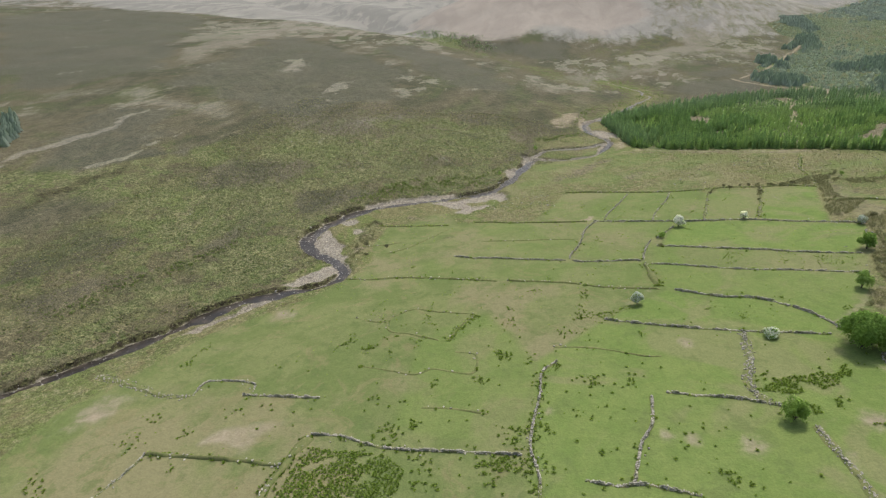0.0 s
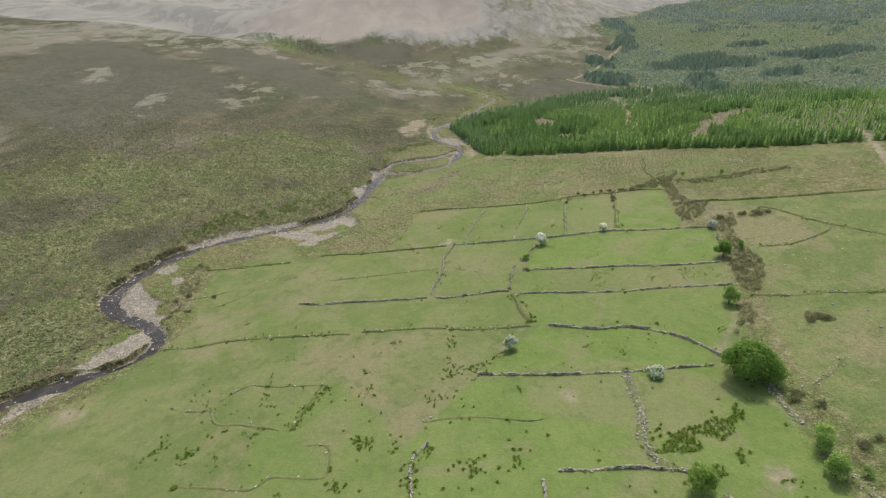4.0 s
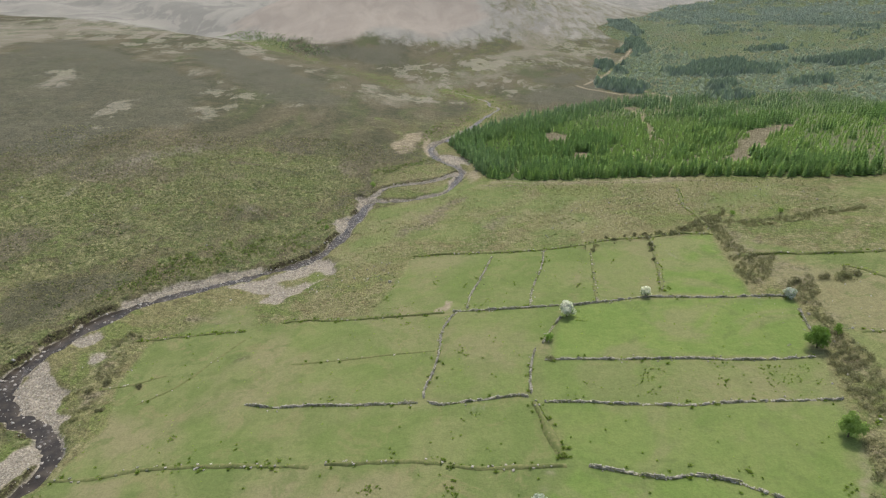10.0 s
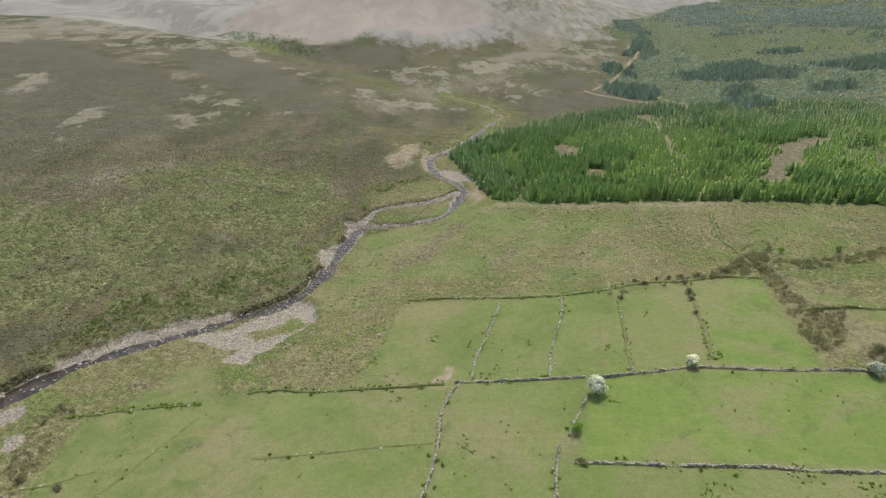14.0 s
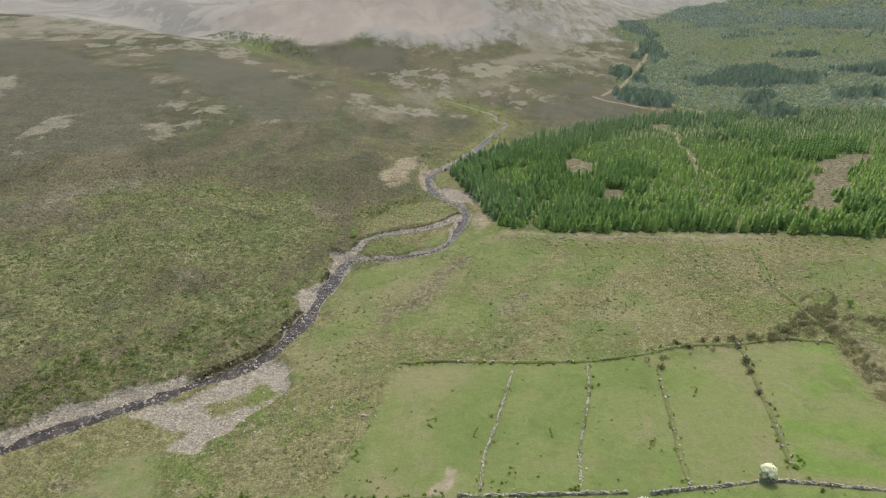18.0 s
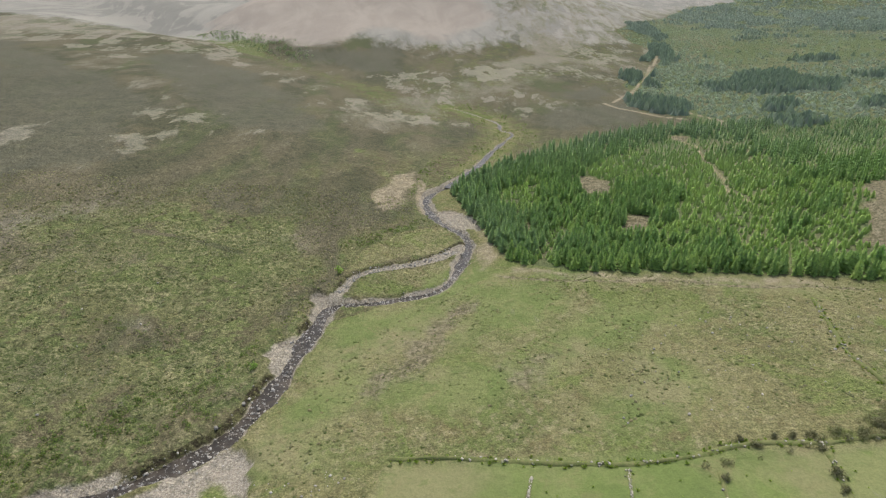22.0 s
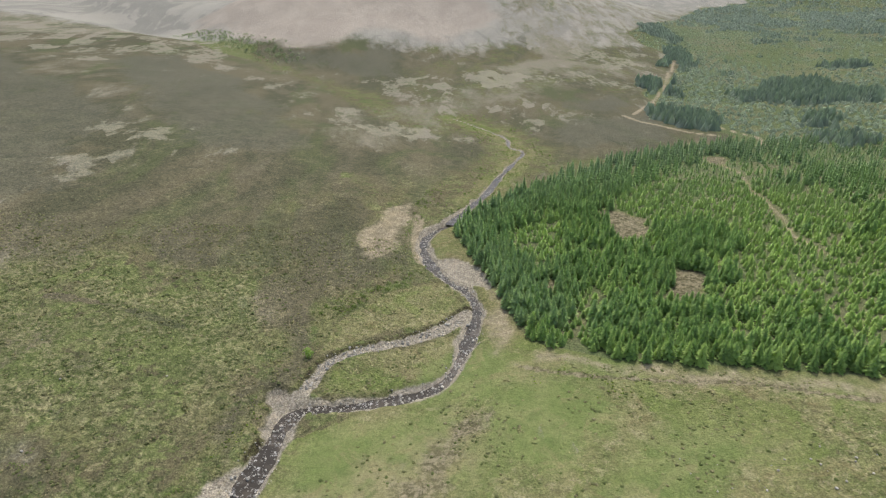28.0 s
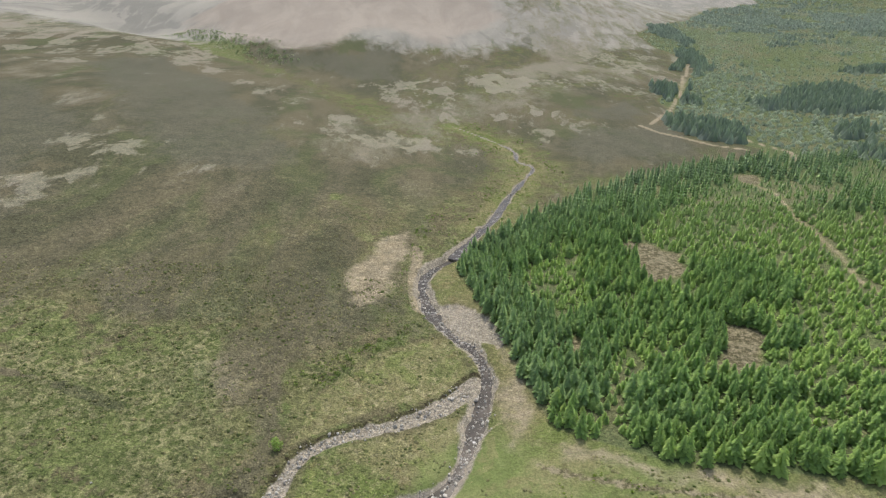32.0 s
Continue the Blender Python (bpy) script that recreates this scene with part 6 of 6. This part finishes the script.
q = q[(taken < 0.5) & (q[:, 0] < 0.92 * (q[:, 1] + 70))]
rim = line_gap(q[:, 0], q[:, 1], [*NEAR_WOOD[:8]])
flank = line_gap(q[:, 0], q[:, 1], [*NEAR_WOOD[9:], NEAR_WOOD[0]])
YOUNG = [[(56, 481), (72, 485), (73, 461), (63, 440), (52, 449)], [(61, 403), (70, 408), (71, 392), (66, 372), (56, 377)],
         [(119, 516), (152, 555), (194, 561), (196, 533), (174, 482), (145, 468), (125, 476), (113, 485)], [(195, 513), (224, 518), (219, 481), (199, 455), (185, 465), (174, 475)],
         [(156, 365), (214, 416), (224, 427), (186, 364), (166, 354)]]
MATURE = [[(132, 482), (148, 473), (148, 447), (136, 434), (122, 447), (123, 464)], [(248, 561), (286, 560), (259, 510), (232, 516)], [(253, 499), (275, 498), (244, 436), (230, 452)],
          [(284, 509), (289, 483), (270, 451), (264, 469)], [(336, 466), (389, 492), (354, 447), (316, 435)], [(102, 432), (118, 434), (124, 426), (104, 425)], [(90, 510), (112, 500), (96, 470), (84, 480)]]
STANDS = [[(217, 745), (235, 752), (264, 714), (256, 684), (242, 666), (222, 682), (208, 712)], [(260, 896), (280, 886), (278, 825), (266, 792), (254, 824), (247, 859)],
          [(392, 1290), (442, 1318), (444, 1212), (421, 1176), (394, 1225)], [(380, 1130), (410, 1120), (385, 1040), (330, 975), (316, 985), (356, 1050)],
          [(300, 640), (345, 660), (350, 630), (310, 615)], [(388, 847), (448, 876), (448, 822), (472, 801), (444, 762), (392, 757), (349, 776)], [(339, 711), (368, 720), (343, 678), (325, 679)],
          [(324, 808), (365, 817), (356, 789), (316, 773)], [(420, 700), (480, 720), (470, 690), (415, 675)], [(500, 960), (560, 980), (570, 940), (510, 930)],
          [(520, 820), (620, 850), (640, 800), (530, 780)]]
HILL_WOOD = [(640, 1760), (862, 1840), (1300, 1700), (1250, 1300), (900, 1180), (735, 1190), (640, 1250), (557, 1260), (570, 1488)]
OPEN_GROUND = [(470, 1165), (634, 1150), (760, 1130), (900, 1080), (700, 900), (534, 880), (443, 866), (400, 900), (420, 1040)]
age = lumps(q[:, 0], q[:, 1], 13, 0.7) * 0.55 + 0.35 * lumps(q[:, 0], q[:, 1], 30, 2.2) + 0.42 * lumps(q[:, 0], q[:, 1], 5.5, 4.2) + RNG.normal(0, 0.12, len(q))
for poly in MATURE:
    age += 1.3 * inside(q[:, 0] + 3 * np.sin(q[:, 1] / 6), q[:, 1], poly, 5)
for poly in GLADES[:2]:
    ring = line_gap(q[:, 0], q[:, 1], [*poly, poly[0]])
    age += 0.9 * np.exp(-(ring / 6) ** 2) * (q[:, 1] > np.mean([b for a, b in poly]) - 4)
age += 0.4 * np.exp(-(rim / 18) ** 2) + 0.95 * np.exp(-(flank / 34) ** 2) - 0.28 * ramp(q[:, 0] - 0.45 * (q[:, 1] - 420), 95, 150) * ramp(rim, 22, 50)
for poly in YOUNG:
    age -= 1.7 * inside(q[:, 0] + 3 * np.sin(q[:, 1] / 6), q[:, 1], poly, 5)
young = 1 - ramp(age, -0.14, 0.28)
keep = RNG.uniform(0, 1, len(q)) > 0.06 + 0.16 * young
q, young, rim, flank = q[keep], young[keep], rim[keep], flank[keep]
tall = (7.1 - 4.0 * young) * RNG.uniform(0.68, 1.2, len(q)) * (1 + 0.2 * lumps(q[:, 0], q[:, 1], 4.5, 3.1))
girth = tall * (1.0 + 0.45 * young) * RNG.uniform(0.85, 1.2, len(q))
FULL = [spruce(200 + k, 10, 7) for k in range(5)]
MANY = [spruce(300 + k, 9, 7) for k in range(6)]
# the rows along the near edge stand as trees of their own
first = np.argsort(rim + 1000 * ((q[:, 0] > 215) | (rim > 7)) + 0.02 * np.abs(q[:, 0] - 90))[:300]
single = np.zeros(len(q), bool)
single[first] = True
crowns = []
for v, f, ends in FULL:
    crowns.append(mesh_of("crown", v, f, SPRUCE))
    give(crowns[-1], "lit_tip", ends)
v, f = tube([(0, 0, -0.03), (0, 0, 0.3), (0, 0, 0.8)], [0.022, 0.018, 0.006], 6)
trunk_mesh = mesh_of("trunk", v, f, BARK)
zs = ground_z(q[:, 0], q[:, 1])
for n, i in enumerate(first):
    tree = thing("spruce_tree", (*q[i], zs[i] - 0.05), "young green spruce tree with dense boughs at the plantation edge" if young[i] > 0.5 else "dark green spruce tree at the edge of the plantation", "tree", "spruces along the plantation edge")
    tree.rotation_euler = (0, 0, RNG.uniform(0, 6.28))
    tree.scale = (girth[i], girth[i], tall[i])
    part("trunk", trunk_mesh, tree)
    part("crown", crowns[n % 5], tree)
rest = ~single
close = (q[rest][:, 0] < 235) & (q[rest][:, 1] < 540)
pick = np.where(close, RNG.integers(0, 6, rest.sum()), 6 + RNG.integers(0, 4, rest.sum()))
kinds = MANY + [spruce(350 + k, 4, 5) for k in range(4)]
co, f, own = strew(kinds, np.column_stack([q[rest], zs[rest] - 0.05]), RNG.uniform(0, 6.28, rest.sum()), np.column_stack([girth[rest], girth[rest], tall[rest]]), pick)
lit_tip = np.concatenate([np.tile(ends, (pick == k).sum()) for k, (v, t, ends) in enumerate(kinds)])
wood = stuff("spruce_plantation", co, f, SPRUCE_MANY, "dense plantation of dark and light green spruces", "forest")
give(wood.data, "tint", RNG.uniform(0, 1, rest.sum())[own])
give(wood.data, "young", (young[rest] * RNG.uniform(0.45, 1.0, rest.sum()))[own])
give(wood.data, "lit_tip", lit_tip)
# painted haze, growing with distance; the flank adds its own bluish belt
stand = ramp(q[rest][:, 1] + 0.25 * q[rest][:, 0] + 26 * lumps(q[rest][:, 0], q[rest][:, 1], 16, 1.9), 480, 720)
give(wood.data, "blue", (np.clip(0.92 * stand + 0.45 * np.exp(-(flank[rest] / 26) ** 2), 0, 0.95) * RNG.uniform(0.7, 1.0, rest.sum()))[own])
# farther stands, thinner in detail
FAR_WOOD = [(265, 640), (430, 640), (420, 228), (1000, 120), (1500, 1300), (1700, 2300), (1000, 2300), (862, 1788), (663, 1663), (533, 1442), (357, 1224), (371, 1022), (300, 900), (240, 822), (231, 724), (222, 706), (258, 660)]
q = np.concatenate([within(FAR_WOOD, 4.9, 1.1)] + [within(p, 3.6, 1.1) for p in STANDS])
near_road = np.minimum(line_gap(q[:, 0], q[:, 1], ROADS[1]), np.minimum(line_gap(q[:, 0], q[:, 1], ROADS[2]), line_gap(q[:, 0], q[:, 1], ROADS[3])))
q = q[(near_road > 5) & (q[:, 0] < 0.92 * (q[:, 1] + 70)) & (RNG.uniform(0, 1, len(q)) < np.interp(q[:, 1], [900, 1000, 1500, 1800], [1, 0.7, 0.5, 0.3]))]
age = lumps(q[:, 0], q[:, 1], 24, 0.2) * 0.75 + 0.35 * lumps(q[:, 0], q[:, 1], 60, 1.2) + 0.4 * np.exp(-(line_gap(q[:, 0], q[:, 1], FAR_WOOD[6:]) / 20) ** 2) - 0.42 + RNG.normal(0, 0.12, len(q))
for poly in STANDS:
    age += 1.6 * inside(q[:, 0] + 5 * np.sin(q[:, 1] / 13) + RNG.normal(0, 2, len(q)), q[:, 1] + 6 * np.sin(q[:, 0] / 17) + RNG.normal(0, 2, len(q)), poly, 8)
age += 1.1 * inside(q[:, 0] + 40 * np.sin(q[:, 1] / 53) + RNG.normal(0, 12, len(q)), q[:, 1] + 55 * np.sin(q[:, 0] / 41) + RNG.normal(0, 20, len(q)), HILL_WOOD, 70) * (0.8 + 0.35 * lumps(q[:, 0], q[:, 1], 40, 0.6))
bare = inside(q[:, 0] + 16 * np.sin(q[:, 1] / 23), q[:, 1] + 14 * np.sin(q[:, 0] / 31), OPEN_GROUND, 40)
young = 1 - ramp(age, 0.05, 0.42)
keep = RNG.uniform(0, 1, len(q)) > np.maximum(0.1 * young, 0.8 * bare * young)
q, young = q[keep], young[keep]
tall = (7.6 - 5.3 * young) * RNG.uniform(0.7, 1.25, len(q)) * (1 - 0.45 * ramp(q[:, 1], 1000, 1300))
wide = tall * (0.85 + 0.85 * young + 1.3 * ramp(q[:, 1], 1000, 1500)) * RNG.uniform(0.8, 1.25, len(q))
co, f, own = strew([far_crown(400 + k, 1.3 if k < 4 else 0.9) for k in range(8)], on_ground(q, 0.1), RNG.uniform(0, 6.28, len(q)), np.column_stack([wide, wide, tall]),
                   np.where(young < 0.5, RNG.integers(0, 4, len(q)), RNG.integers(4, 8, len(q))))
wood = stuff("far_plantation", co, f, SPRUCE_FAR_HAZE, "distant spruce plantation spreading over the hillside", "forest")
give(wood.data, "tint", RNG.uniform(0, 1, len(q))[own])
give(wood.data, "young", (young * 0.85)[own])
# nearest far trees ease into the near wood's haze tint
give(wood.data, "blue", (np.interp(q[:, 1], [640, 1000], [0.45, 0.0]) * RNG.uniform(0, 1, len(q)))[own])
q = within([(-425, 305), (-431, 325), (-392, 292), (-371, 258), (-420, 240), (-470, 270)], 4.2, 0.45)
tall = RNG.uniform(5.5, 8.5, len(q))
co, f, own = strew([far_crown(400 + k, 1.3) for k in range(4)], on_ground(q), RNG.uniform(0, 6.28, len(q)), np.column_stack([tall * 0.8, tall * 0.8, tall]))
wood = stuff("spruce_shelter_belt", co, f, SPRUCE_FAR_HAZE, "small dark stand of spruces on the moor's edge", "forest")
give(wood.data, "tint", RNG.uniform(0, 0.6, len(q))[own])
give(wood.data, "young", np.zeros(len(co)))
give(wood.data, "blue", np.zeros(len(co)))
# bushes in the side glen
p, side, _ = along([(-340, 1176), (-300, 1150), (-250, 1095), (-190, 1040), (-150, 1000)], 6.0)
i = RNG.integers(0, len(p), 340)
q = p[i] + side[i] * RNG.normal(4, 15, 340)[:, None]
z = ground_z(q[:, 0], q[:, 1])
co, f = leaf_cloud([(x, y, h + 1.2, RNG.uniform(1.0, 2.2)) for (x, y), h in zip(q, z)], 7, 0.7, 77)
stuff("glen_bushes", co, f, GLENLEAF, "scattered green bushes along the side glen", "bushes")
# low growth along the upper stream
p, side, _ = along(RIVER_UP, 2.0)
i = RNG.integers(0, len(p), 620)
off = RNG.normal(0, 11, 620)
q = p[i] + side[i] * (off + np.sign(off) * 2.5)[:, None]
q = q[(lumps(q[:, 0], q[:, 1], 6.0, 2.7) > -0.15) & (carve(q[:, 0], q[:, 1])[1] < 0.2) & (inside(q[:, 0], q[:, 1], WOOD, 1) < 0.3)]
co, f = leaf_cloud([(x, y, h + 0.1, RNG.uniform(0.35, 0.95)) for (x, y), h in zip(q, ground_z(q[:, 0], q[:, 1]))], 42, 0.24, 78)
stuff("stream_side_growth", co, f, FERN, "low green fern and heather tufts beside the upper stream", "scrub")
